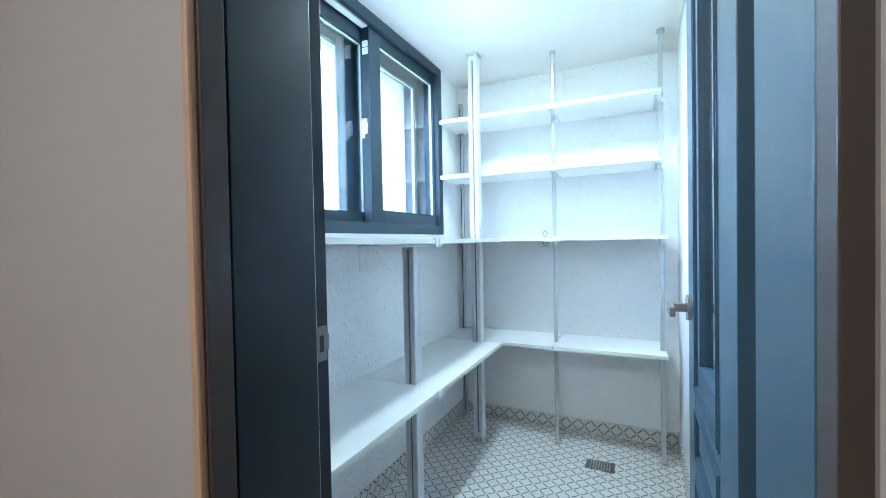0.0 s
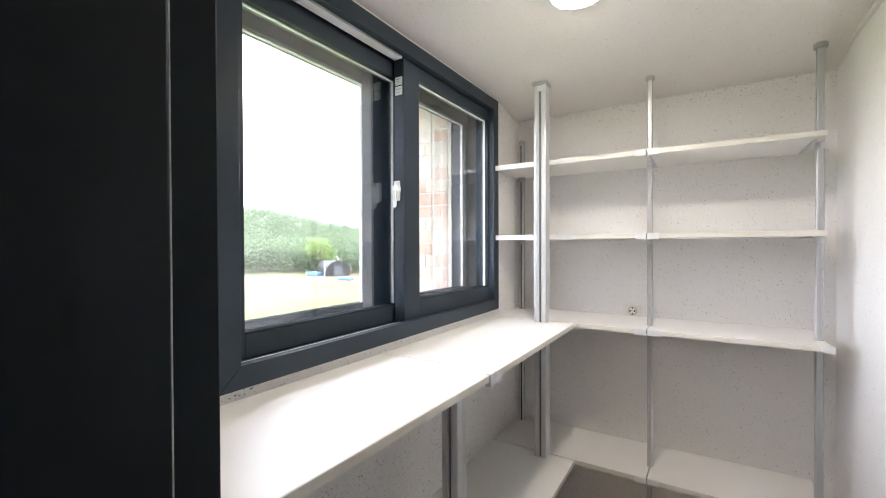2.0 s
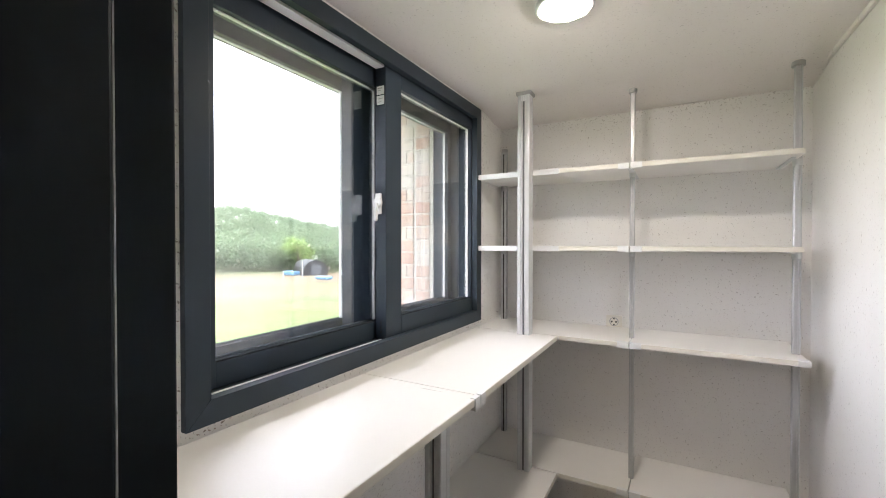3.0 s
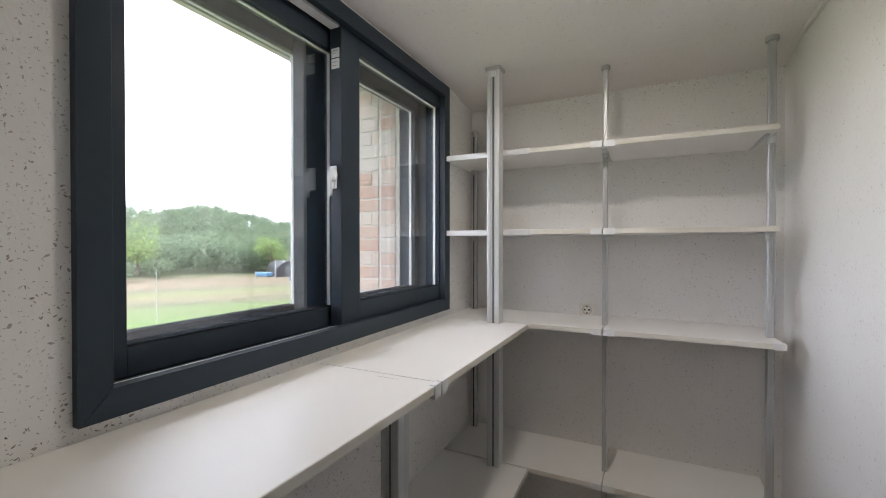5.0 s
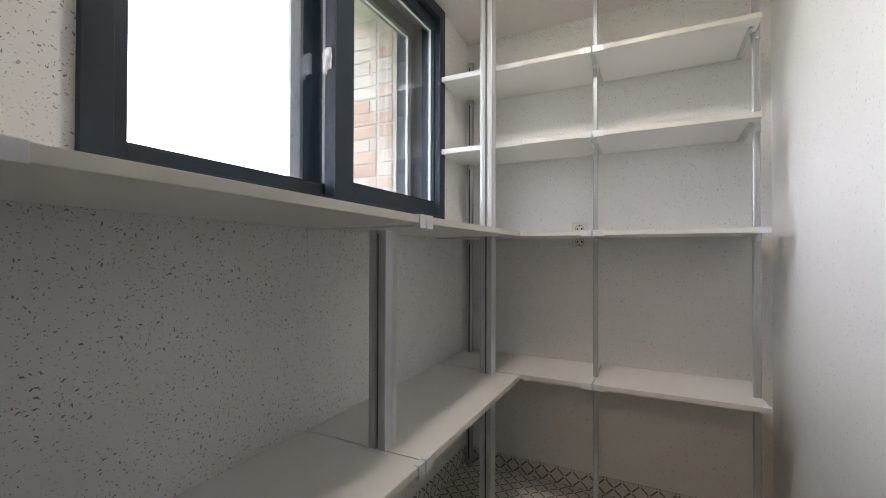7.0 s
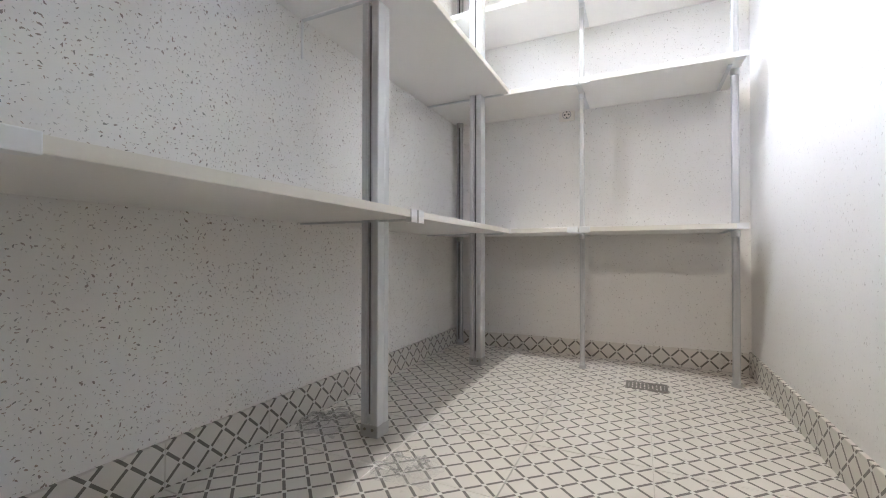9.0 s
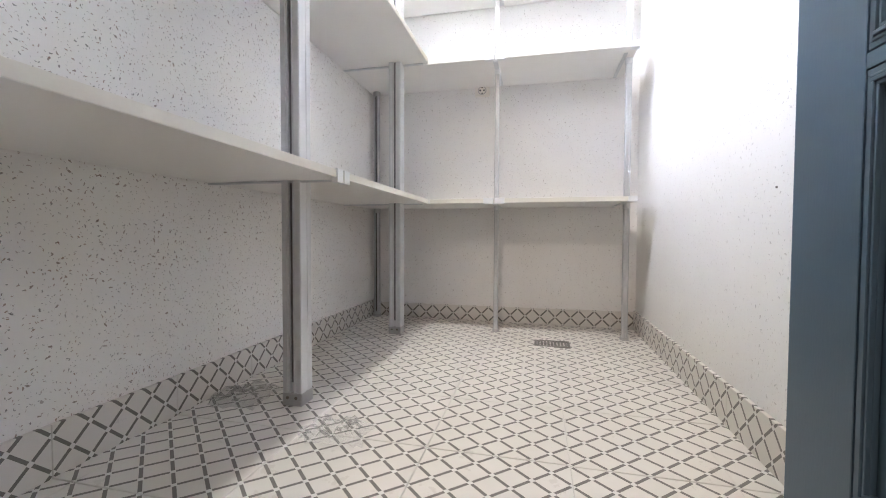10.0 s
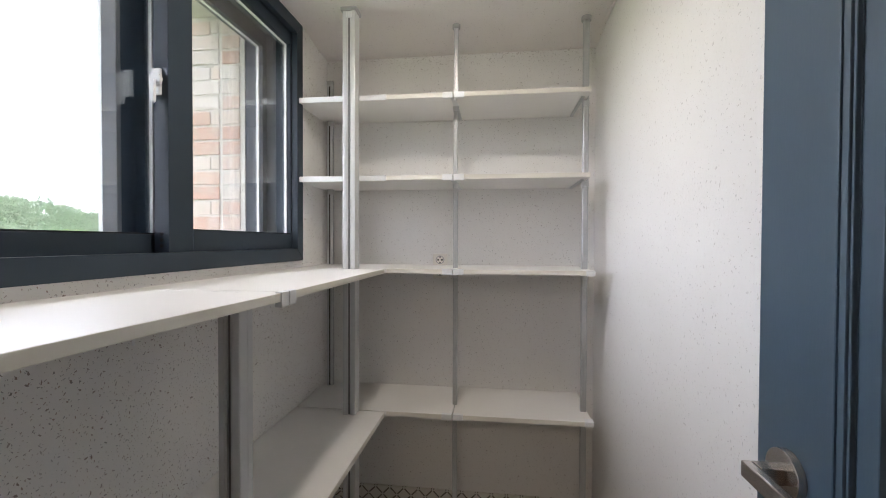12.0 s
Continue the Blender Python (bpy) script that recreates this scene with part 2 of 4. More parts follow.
HALL_WALL = surface("beige_wallpaper", (0.48, 0.42, 0.38), 0.75, 0, 0.05, 3.0, 180.0, 0.2)
HALL_TRIM = surface("tan_corner_trim", (0.56, 0.36, 0.22), 0.5, 0, 0.1, 8.0, 200.0, 0.1, (1, 1, 0.1))
BROWN = surface("dark_brown_wood_foil", (0.06, 0.042, 0.032), 0.5, 0, 0.2, 8.0, 200.0, 0.1, (1, 1, 0.08))
HALL_FLOOR = surface("oak_floor", (0.34, 0.24, 0.16), 0.4, 0, 0.2, 9.0, 120.0, 0.1, (1, 0.1, 1))
PLASTER = surface("render_plaster", (0.6, 0.58, 0.55), 0.85, 0, 0.1, 5.0, 120.0, 0.3)


# ---- building blocks ----
def box(bm, x0, x1, y0, y1, z0, z1):
    vs = [bm.verts.new((x, y, z)) for z in (z0, z1) for x, y in ((x0, y0), (x1, y0), (x1, y1), (x0, y1))]
    for q in ((3, 2, 1, 0), (4, 5, 6, 7), (0, 1, 5, 4), (1, 2, 6, 5), (2, 3, 7, 6), (3, 0, 4, 7)):
        bm.faces.new([vs[i] for i in q])
    return vs


def made(name, bm, mat, parent=None, label="", bevel=0.0, segments=2, smooth=False):
    if bevel:
        bmesh.ops.bevel(bm, geom=bm.edges[:], offset=bevel, segments=segments, profile=0.6, affect="EDGES", clamp_overlap=True)
    bmesh.ops.recalc_face_normals(bm, faces=bm.faces[:])
    me = bpy.data.meshes.new(name)
    if smooth:
        for f in bm.faces:
            f.smooth = True
    bm.to_mesh(me)
    bm.free()
    for mm in (mat if isinstance(mat, (list, tuple)) else [mat]):
        me.materials.append(mm)
    ob = new(name, me)
    if parent:
        ob.parent = parent
        ob.matrix_parent_inverse = parent.matrix_basis.inverted()
    if label:
        ob["label"] = label
    return ob


def part(name, bm, mat, parent, label="", bevel=0.0, segments=2, smooth=False):
    return made(name, bm, mat, parent, label, bevel, segments, smooth)


def slab(name, bounds, mat, parent=None, label="", bevel=0.0, segments=2):
    bm = bmesh.new()
    for b in (bounds if isinstance(bounds[0], (tuple, list)) else [bounds]):
        box(bm, *b)
    return made(name, bm, mat, parent, label, bevel, segments)


def thing(name, label, category, group="", at=(0, 0, 0)):
    e = new(name)
    e.empty_display_size = 0.05
    e.location = at
    e.matrix_basis = Matrix.Translation(at)
    return tagged(e, label, category, group)


def structure(ob, label, category):
    return tagged(ob, label, category, "", "structure")


def prism(bm, outline, z0, z1, m=None):
    """Extrudes a closed outline in the xy plane from z0 to z1, placed by m."""
    lo = [bm.verts.new((x, y, z0)) for x, y in outline]
    hi = [bm.verts.new((x, y, z1)) for x, y in outline]
    k = len(outline)
    bm.faces.new(lo[::-1])
    bm.faces.new(hi)
    for i in range(k):
        bm.faces.new((lo[i], lo[(i + 1) % k], hi[(i + 1) % k], hi[i]))
    if m is not None:
        bmesh.ops.transform(bm, matrix=m, verts=lo + hi)


def disc(bm, r, z0, z1, m=None, n=28):
    prism(bm, [(r * math.cos(2 * math.pi * i / n), r * math.sin(2 * math.pi * i / n)) for i in range(n)], z0, z1, m)


def fluted(h):
    """Outline of a square extrusion with one slot in the front and back, shallow flutes beside it and plain rounded sides."""
    front = [(-h + 0.004, -h), (-0.013, -h), (-0.0115, -h + 0.0018), (-0.007, -h + 0.0018), (-0.0055, -h), (-0.0048, -h), (-0.0048, -h + 0.010),
             (0.0048, -h + 0.010), (0.0048, -h), (0.0055, -h), (0.007, -h + 0.0018), (0.0115, -h + 0.0018), (0.013, -h), (h - 0.004, -h), (h - 0.001, -h + 0.001), (h, -h + 0.004)]
    side = [(h, -0.006), (h - 0.0012, -0.004), (h - 0.0012, 0.004), (h, 0.006), (h, h - 0.004), (h - 0.001, h - 0.001)]
    half_way = front + side
    return half_way + [(-x, -y) for x, y in half_way]


def slotted(half, slot, depth, round_=0.003):
    """Outline of a square extrusion with a slot down the middle of each side."""
    side = [(-half + round_, -half), (-slot, -half), (-slot, -half + depth), (slot, -half + depth), (slot, -half), (half - round_, -half), (half, -half + round_)]
    out = []
    for k in range(4):
        c, s = round(math.cos(k * math.pi / 2)), round(math.sin(k * math.pi / 2))
        out += [(x * c - y * s, x * s + y * c) for x, y in side]
    return out


# ---- room ----
XL, XR, YB, YF = -0.990, 0.320, 2.675, 0.663
CEIL_Z = 2.268
WY0, WY1, WZ0, WZ1 = 0.982, 2.356, 1.254, 2.240
T = 0.23


SLOPE_X, SLOPE_Y = -0.012, 0.010


def floor_z(x, y=1.5):
    """The tiled floor falls a little towards the door and the drain."""
    return 0.005 + SLOPE_X * (x + 0.3) + SLOPE_Y * (y - 1.5)


structure(slab("wall_west", [(XL - T, XL, 0.40, WY0, -0.1, 2.6), (XL - T, XL, WY1, YB + 0.2, -0.1, 2.6), (XL - T, XL, WY0, WY1, -0.1, WZ0), (XL - T, XL, WY0, WY1, WZ1, 2.6)], PAPER),
          "white speckled wallpaper wall with a window opening", "wall")
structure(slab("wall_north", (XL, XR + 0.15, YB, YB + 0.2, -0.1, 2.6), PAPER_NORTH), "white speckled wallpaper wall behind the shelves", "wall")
structure(slab("wall_east", (XR, XR + 0.15, YF - 0.0, YB, -0.1, 2.6), PAPER_EAST_WASHED), "white speckled wallpaper wall beside the open door", "wall")
DL, DR, DTOP = -0.421, 0.25, 2.1
structure(slab("wall_south", [(XL, DL - 0.045, 0.40, YF - 0.01, -0.1, 2.6), (DR + 0.045, XR + 0.15, 0.40, YF - 0.003, -0.1, 2.6), (DL - 0.045, DR + 0.045, 0.40, YF - 0.01, DTOP + 0.04, 2.6)], PAPER),
          "white wall with the doorway opening", "wall")

bm = bmesh.new()
NX, NY = 8, 40
grid = []
for j in range(NY + 1):
    y = YF - 0.01 + (YB - YF + 0.01) * j / NY
    s = min(1, max(0, (y - 2.33) / (YB - 2.33)))
    grid.append([bm.verts.new((XL + (XR - XL) * i / NX, y, CEIL_Z - 0.038 * s * s * (3 - 2 * s))) for i in range(NX + 1)])
for j in range(NY):
    for i in range(NX):
        bm.faces.new((grid[j][i], grid[j][i + 1], grid[j + 1][i + 1], grid[j + 1][i]))
up = bmesh.ops.extrude_face_region(bm, geom=bm.faces[:])
bmesh.ops.translate(bm, vec=(0, 0, 0.2), verts=[g for g in up["geom"] if isinstance(g, bmesh.types.BMVert)])
structure(made("ceiling", bm, CEIL), "off-white papered ceiling", "ceiling")
structure(slab("trim", (XR - 0.012, XR, YF + 0.02, YB - 0.05, CEIL_Z - 0.016, CEIL_Z), CEIL, bevel=0.004), "thin off-white ceiling edge trim", "trim")

# floor bed with the tiles set in it
bm = bmesh.new()
vs = box(bm, XL - 0.01, XR + 0.01, 0.385, YB + 0.01, -0.15, 0)
for v in vs:
    if v.co.z > -0.1:
        v.co.z = floor_z(v.co.x, v.co.y) - 0.004
floor_ob = structure(made("floor", bm, GROUT), "floor of cream tiles printed with a grey diagonal lattice", "floor")


# ---- hall outside the door ----
structure(slab("hall_floor", (-1.9, 1.5, -2.2, 0.385, -0.2, 0.03), HALL_FLOOR), "brown wood hall floor outside the doorway", "floor")
structure(slab("hall_ceiling", (-1.9, 1.5, -2.2, 0.398, 2.36, 2.5), CEIL), "off-white hall ceiling", "ceiling")
structure(slab("hall_wall_south", (-1.9, 1.5, -2.3, -2.2, -0.1, 2.5), HALL_WALL), "beige hall wall", "wall")
structure(slab("hall_wall_west", (-2.0, -1.9, -2.3, 0.4, -0.1, 2.5), HALL_WALL), "beige hall wall", "wall")
structure(slab("hall_wall_east", (1.5, 1.6, -2.3, 0.4, -0.1, 2.5), HALL_WALL), "beige hall wall", "wall")
structure(slab("hall_wall_north", [(-1.9, DL - 0.012, 0.385, 0.40, -0.1, 2.5), (DR + 0.02, 1.5, 0.385, 0.40, -0.1, 2.5), (DL - 0.012, DR + 0.02, 0.385, 0.40, DTOP + 0.03, 2.5)], HALL_WALL),
          "beige wallpaper hall wall around the doorway", "wall")
structure(slab("hall_corner_trim", (DL - 0.02, DL - 0.006, 0.3785, 0.392, 0.03, DTOP + 0.03), HALL_TRIM, bevel=0.004), "tan corner bead at the edge of the hall wall", "trim")

# door frame
frame_e = tagged(new("door_frame"), "navy foil-covered door frame with a rebate and strike plate, left side painted shaded", "door frame", "", "structure")
for side, x, d in (("l", DL, -1), ("r", DR, 1)):
    a, b = sorted((x, x + d * 0.045))
    slab("casing", (a, b, 0.392, 0.432, 0.0, DTOP + 0.04), BROWN, frame_e, "dark brown outer casing strip", 0.002)
    splay = 0.016 if d < 0 else 0.0
    bm = bmesh.new()
    for v in box(bm, a, b, 0.435, 0.626, 0.0, DTOP + 0.04):
        if v.co.y > 0.6 and v.co.x > DL - 0.02:
            v.co.x -= splay
    # Left jamb takes the copy with shade in its colour, right the plain navy.
    part("jamb", bm, NAVY_JAMB_SHADED if d < 0 else NAVY_DOOR, frame_e, "", 0.002)
    step = 0.022 if d < 0 else 0.010
    a, b = sorted((x + d * step, x + d * 0.045))
    slab("rebate", (a, b, 0.6278, 0.664 if d < 0 else 0.674, 0.0, DTOP + 0.04), NAVY_JAMB_SHADED if d < 0 else NAVY_DOOR, frame_e, "", 0.0015)
    a, b = sorted((x + d * (step - 0.0045), x + d * step))
    slab("gasket", (a, b, 0.6265, 0.6275, 0.03, DTOP), GASKET, frame_e, "thin pale gasket line")
slab("head", (DL, DR, 0.435, 0.628, DTOP, DTOP + 0.04), NAVY_JAMB_SHADED, frame_e, "", 0.002)
slab("sill", (DL, DR, 0.40, 0.668, -0.05, 0.04), BROWN, frame_e, "dark brown low threshold", 0.004)
bm = bmesh.new()
for b in ((-0.4445, -0.4405, 0.632, 0.658, 0.968, 0.986), (-0.4445, -0.4405, 0.632, 0.658, 1.018, 1.036), (-0.4445, -0.4405, 0.632, 0.637, 0.986, 1.018), (-0.4445, -0.4405, 0.650, 0.664, 0.986, 1.018)):
    box(bm, *b)
plate = part("strike_plate", bm, STEEL, frame_e, "steel strike plate with a dark latch hole")
# Black plate puts the darkness of the hole into colour.
slab("latch_hole", (-0.4425, -0.4415, 0.637, 0.650, 0.986, 1.018), BLACK, plate)


# ---- door leaf, standing open at a right angle ----
def panel_door():
    door = tagged(new("door_1"), "navy painted panel door with a tall glass light, standing open", "door", "", "structure")
    xf, xb = 0.240, 0.276
    y0, y1, z0, z1 = 0.672, 1.284, 0.045, 2.085
    st = 0.137
    slab("stile", (xf, xb, y1 - st, y1, z0, z1), NAVY_DOOR, door, "", 0.002)
    slab("stile", (xf, xb, y0, y0 + st, z0, z1), NAVY_DOOR, door, "", 0.002)
    a, b = y0 + st, y1 - st
    for r0, r1 in ((z0, 0.13), (0.645, 0.663), (0.811, 0.827), (1.99, z1)):
        slab("rail", (xf + 0.0005, xb - 0.0005, a, b, r0, r1), NAVY_DOOR, door)

    def moulding(u0, u1, w0, w1, widths):
        """Stepped frames inside an opening."""
        bm = bmesh.new()
        for k, (w, proud) in enumerate(widths):
            for q in ((u0, u1, w0, w0 + w), (u0, u1, w1 - w, w1), (u0, u0 + w, w0 + w, w1 - w), (u1 - w, u1, w0 + w, w1 - w)):
                box(bm, xf - proud, xb + proud, *q)
            u0, u1, w0, w1 = u0 + w, u1 - w, w0 + w, w1 - w
        part("moulding", bm, NAVY_DOOR, door, "stepped moulding", 0.0012, 1)
        return u0, u1, w0, w1
    steps = ((0.0025, -0.006), (0.0075, -0.0005), (0.0035, 0.002), (0.0012, -0.001), (0.0045, 0.0045), (0.0012, 0.0), (0.004, 0.0025), (0.0012, -0.002))
    u0, u1, w0, w1 = moulding(a, b, 0.827, 1.99, steps)
    bm = bmesh.new()
    for q in ((u0, u1, w0, w0 + 0.053), (u0, u1, w1 - 0.04, w1), (u0, u0 + 0.028, w0 + 0.053, w1 - 0.04), (u1 - 0.028, u1, w0 + 0.053, w1 - 0.04)):
        box(bm, xf + 0.003, xb - 0.003, *q)
    part("glazing_frame", bm, NAVY_DOOR, door, "flat frame around the glass", 0.0015, 2)
    u0, u1, w0, w1 = u0 + 0.028, u1 - 0.028, w0 + 0.053, w1 - 0.04
    pane = slab("glass_pane", ((xf + xb) / 2 - 0.003, (xf + xb) / 2 + 0.003, u0, u1, w0, w1), GLASS, door, "clear glass pane")
    pane.visible_shadow = False
    for w0, w1 in ((0.663, 0.811), (0.13, 0.645)):
        q = moulding(a, b, w0, w1, steps)
        slab("raised_panel", (xf + 0.002, xb - 0.002, q[0] + 0.018, q[1] - 0.018, q[2] + 0.018, q[3] - 0.018), NAVY_DOOR, door, "", 0.006, 3)
        slab("panel_field", (xf + 0.009, xb - 0.009, q[0], q[1], q[2], q[3]), NAVY_DOOR, door)
    hy, hz = 1.216, 1.020
    for s, x in ((-1, xf), (1, xb)):
        bm = bmesh.new()
        turn = Matrix.Translation((x, hy, hz)) @ Matrix.Rotation(math.pi / 2 * s, 4, "Y")
        disc(bm, 0.032, 0.0, 0.011, turn, 48)
        rose = part("rose", bm, CHROME, door, "satin nickel round rose", 0.0012, 2, False)
        bm = bmesh.new()
        prism(bm, [(-0.0105, -0.0105), (0.0105, -0.0105), (0.0105, 0.0105), (-0.0105, 0.0105)], 0.0112, 0.0405 if s < 0 else 0.0275, turn)
        part("neck", bm, CHROME, rose, "square satin nickel neck", 0.0012, 2)
        bm = bmesh.new()
        e0, e1 = (0.041, 0.054) if s < 0 else (0.028, 0.038)
        prism(bm, [(-0.011, -0.090), (0.011, -0.090), (0.011, 0.0105), (-0.011, 0.0105)], e0, e1, turn)
        part("lever", bm, CHROME, rose, "flat satin nickel lever", 0.003, 3)
    for z in (0.25, 1.85):
        bm = bmesh.new()
        disc(bm, 0.007, z - 0.045, z + 0.045, Matrix.Translation((xf - 0.002, y0 - 0.001, 0)), 16)
        part("hinge", bm, NAVY_DOOR, door, "painted hinge knuckle")
    slab("latch_plate", (xf + 0.008, xb - 0.008, y1 - 0.001, y1 + 0.002, 0.92, 1.08), STEEL, door, "steel latch plate")
    return door


panel_door()


# ---- window ----
def ring(bm, x0, x1, y0, y1, z0, z1, wl, wr, wb, wt):
    box(bm, x0, x1, y0, y0 + wl, z0, z1)
    box(bm, x0, x1, y1 - wr, y1, z0, z1)
    box(bm, x0, x1, y0 + wl, y1 - wr, z0, z0 + wb)
    box(bm, x0, x1, y0 + wl, y1 - wr, z1 - wt, z1)


def mitred(bm, x0, x1, y0, y1, z0, z1, w):
    """A flat frame with mitred corners, facing +x."""
    o = [(y0, z0), (y1, z0), (y1, z1), (y0, z1)]
    i = [(y0 + w, z0 + w), (y1 - w, z0 + w), (y1 - w, z1 - w), (y0 + w, z1 - w)]
    g = 0.0006
    for k in range(4):
        a, b, c, d = o[k], o[(k + 1) % 4], i[(k + 1) % 4], i[k]
        cy, cz = sum(q[0] for q in (a, b, c, d)) / 4, sum(q[1] for q in (a, b, c, d)) / 4
        quad = []
        for q in (a, b, c, d):
            quad.append((q[0] + (g if q[0] < cy else -g), q[1]) if k % 2 == 0 else (q[0], q[1] + (g if q[1] < cz else -g)))
        lo = [bm.verts.new((x0, *q)) for q in quad]
        hi = [bm.verts.new((x1, *q)) for q in quad]
        bm.faces.new(hi)
        bm.faces.new(lo[::-1])
        for m in range(4):
            bm.faces.new((lo[m], lo[(m + 1) % 4], hi[(m + 1) % 4], hi[m]))


window = tagged(new("window_1"), "navy-framed double sliding window with a crescent lock", "window", "", "structure")
bm = bmesh.new()
mitred(bm, -0.9995, -0.974, 0.967, 2.368, 1.238, 2.250, 0.051)
part("window_frame", bm, NAVY, window, "navy mitred frame face", 0.0005, 1)
bm = bmesh.new()
ring(bm, -1.235, -1.0, 0.983, 2.355, 1.255, 2.239, 0.036, 0.014, 0.022, 0.026)
part("window_box", bm, NAVY, window, "", 0.001, 1)
for x in (-1.025, -1.075, -1.147, -1.197):
    slab("track", (x - 0.003, x + 0.003, 1.02, 2.34, 1.2755, 1.2825), GASKET, window, "pale sliding track")
slab("track_cover", (-1.04, -1.006, 1.03, 1.64, 2.196, 2.215), GASKET, window, "pale track cover above the sash")


def sash(x0, x1, y0, y1, z0, z1, wl, wr, wb, wt, glass=GLASS, bead=0.0):
    bm = bmesh.new()
    ring(bm, x0, x1, y0, y1, z0, z1, wl, wr, wb, wt)
    s = part("sash", bm, NAVY, window, "navy sliding sash", 0.002, 2)
    gy0, gy1, gz0, gz1 = y0 + wl, y1 - wr, z0 + wb, z1 - wt
    xm = (x0 + x1) / 2
    bm = bmesh.new()
    for q in ((gy0 - 0.001, gy0 + 0.0035, gz0, gz1), (gy1 - 0.0035, gy1 + 0.001, gz0, gz1), (gy0 + 0.0035, gy1 - 0.0035, gz1 - 0.003, gz1 + 0.001)):
        box(bm, xm - 0.005, xm + 0.005, *q)
    if bead:
        box(bm, xm - 0.006, xm + 0.006, gy1 - bead, gy1 - bead + 0.006, gz0, gz1 - 0.003)
    part("spacer", bm, GASKET, s, "pale glazing spacer")
    slab("rail_seal", [(x0 + 0.001, xm - 0.0035, gy0, gy1, gz0 + 0.0002, gz0 + 0.004), (xm + 0.0035, x1 - 0.001, gy0, gy1, gz0 + 0.0002, gz0 + 0.004)], SEAL, s, "matt black rubber seal")
    if bead:
        slab("glazing_bead", (xm - 0.004, xm + 0.004, gy1 - bead + 0.006, gy1 - 0.0035, gz0, gz1 - 0.003), NAVY, s)
    g = slab("pane", (xm - 0.003, xm + 0.003, gy0, gy1, gz0, gz1), glass, s, "clear glass pane")
    g.visible_shadow = False
    return s


right_sash = sash(-1.047, -1.003, 1.645, 2.352, 1.279, 2.212, 0.091, 0.040, 0.071, 0.062)
left_sash = sash(-1.099, -1.055, 1.02, 1.745, 1.279, 2.212, 0.060, 0.072, 0.058, 0.07, COATED)
sash(-1.170, -1.126, 1.614, 2.352, 1.279, 2.212, 0.101, 0.042, 0.064, 0.064)
sash(-1.220, -1.176, 1.02, 1.715, 1.279, 2.212, 0.072, 0.060, 0.058, 0.066, GLASS, 0.020)
slab("label", [(-1.040, -1.010, 1.6435, 1.6452, 2.075, 2.105), (-1.040, -1.010, 1.6435, 1.6452, 2.109, 2.137)], CAP, right_sash, "white paper label")
slab("label_print", [(-1.036, -1.016, 1.6428, 1.6434, 2.128, 2.131), (-1.036, -1.022, 1.6428, 1.6434, 2.121, 2.123), (-1.036, -1.014, 1.6428, 1.6434, 2.094, 2.096), (-1.036, -1.020, 1.6428, 1.6434, 2.083, 2.085)], GREYCAP, right_sash)
# Black discs paint the dark of the screw holes.
bm = bmesh.new()
for z in (1.322, 1.338, 1.306):
    disc(bm, 0.005, 0, 0.002, Matrix.Translation((-1.025, 1.6452, z)) @ Matrix.Rotation(math.pi / 2, 4, "X"), 14)
part("roller_screw", bm, BLACK, right_sash, "dark screw holes")
# crescent lock
lock_m = Matrix.Translation((-1.032, 1.645, 1.738)) @ Matrix.Rotation(math.pi / 2, 4, "X")
bm = bmesh.new()
prism(bm, [(-0.012, -0.032), (0.012, -0.032), (0.012, 0.038), (-0.012, 0.038)], 0.0, 0.008, lock_m)
lock = part("crescent_lock", bm, CAP, right_sash, "pale grey crescent window lock", 0.003, 3)
bm = bmesh.new()
disc(bm, 0.017, 0.008, 0.018, lock_m @ Matrix.Translation((0.004, 0.006, 0)), 26)
part("cam", bm, CAP, lock, "", 0.002, 2)
bm = bmesh.new()
prism(bm, [(-0.004, 0.004), (0.010, 0.004), (0.008, -0.052), (0.003, -0.058), (-0.002, -0.052)], 0.016, 0.026, lock_m)
part("lock_lever", bm, CAP, lock, "", 0.002, 2)


# ---- shelving ----
S1, S2, S3, S4 = 0.607, 1.207, 1.595, 1.930
TH = 0.019
FRONT_X, FRONT_Y, SEAM_Y, MID_X, END_X = -0.600, 2.337, 1.511, -0.314, 0.246
Y_START = 0.682


def board(x0, x1, y0, y1, top, edges, label, group, tilt=0.0):
    """A melamine shelf board; edges: boxes of edge band or caps along it."""
    t = thing("shelf_board", label, "shelf", group, ((x0 + x1) / 2, (y0 + y1) / 2, top - TH))
    slab("panel", (x0, x1, y0, y1, top - TH, top), BOARD, t, "", 0.0012, 2)
    for n, b, mat, lab in edges:
        slab(n, b, mat, t, lab, 0.0015, 2)
    if tilt:
        t.matrix_basis = Matrix.Translation(((x0 + x1) / 2, y1, top - TH)) @ Matrix.Rotation(tilt, 4, "X") @ Matrix.Translation((0, (y0 - y1) / 2, 0))
    return t


def clip_y(y, top, x=FRONT_X):
    return ("clip", (x - 0.012, x + 0.0045, y, y + 0.030, top - TH - 0.012, top + 0.0025), CAP, "white plastic joint clip")


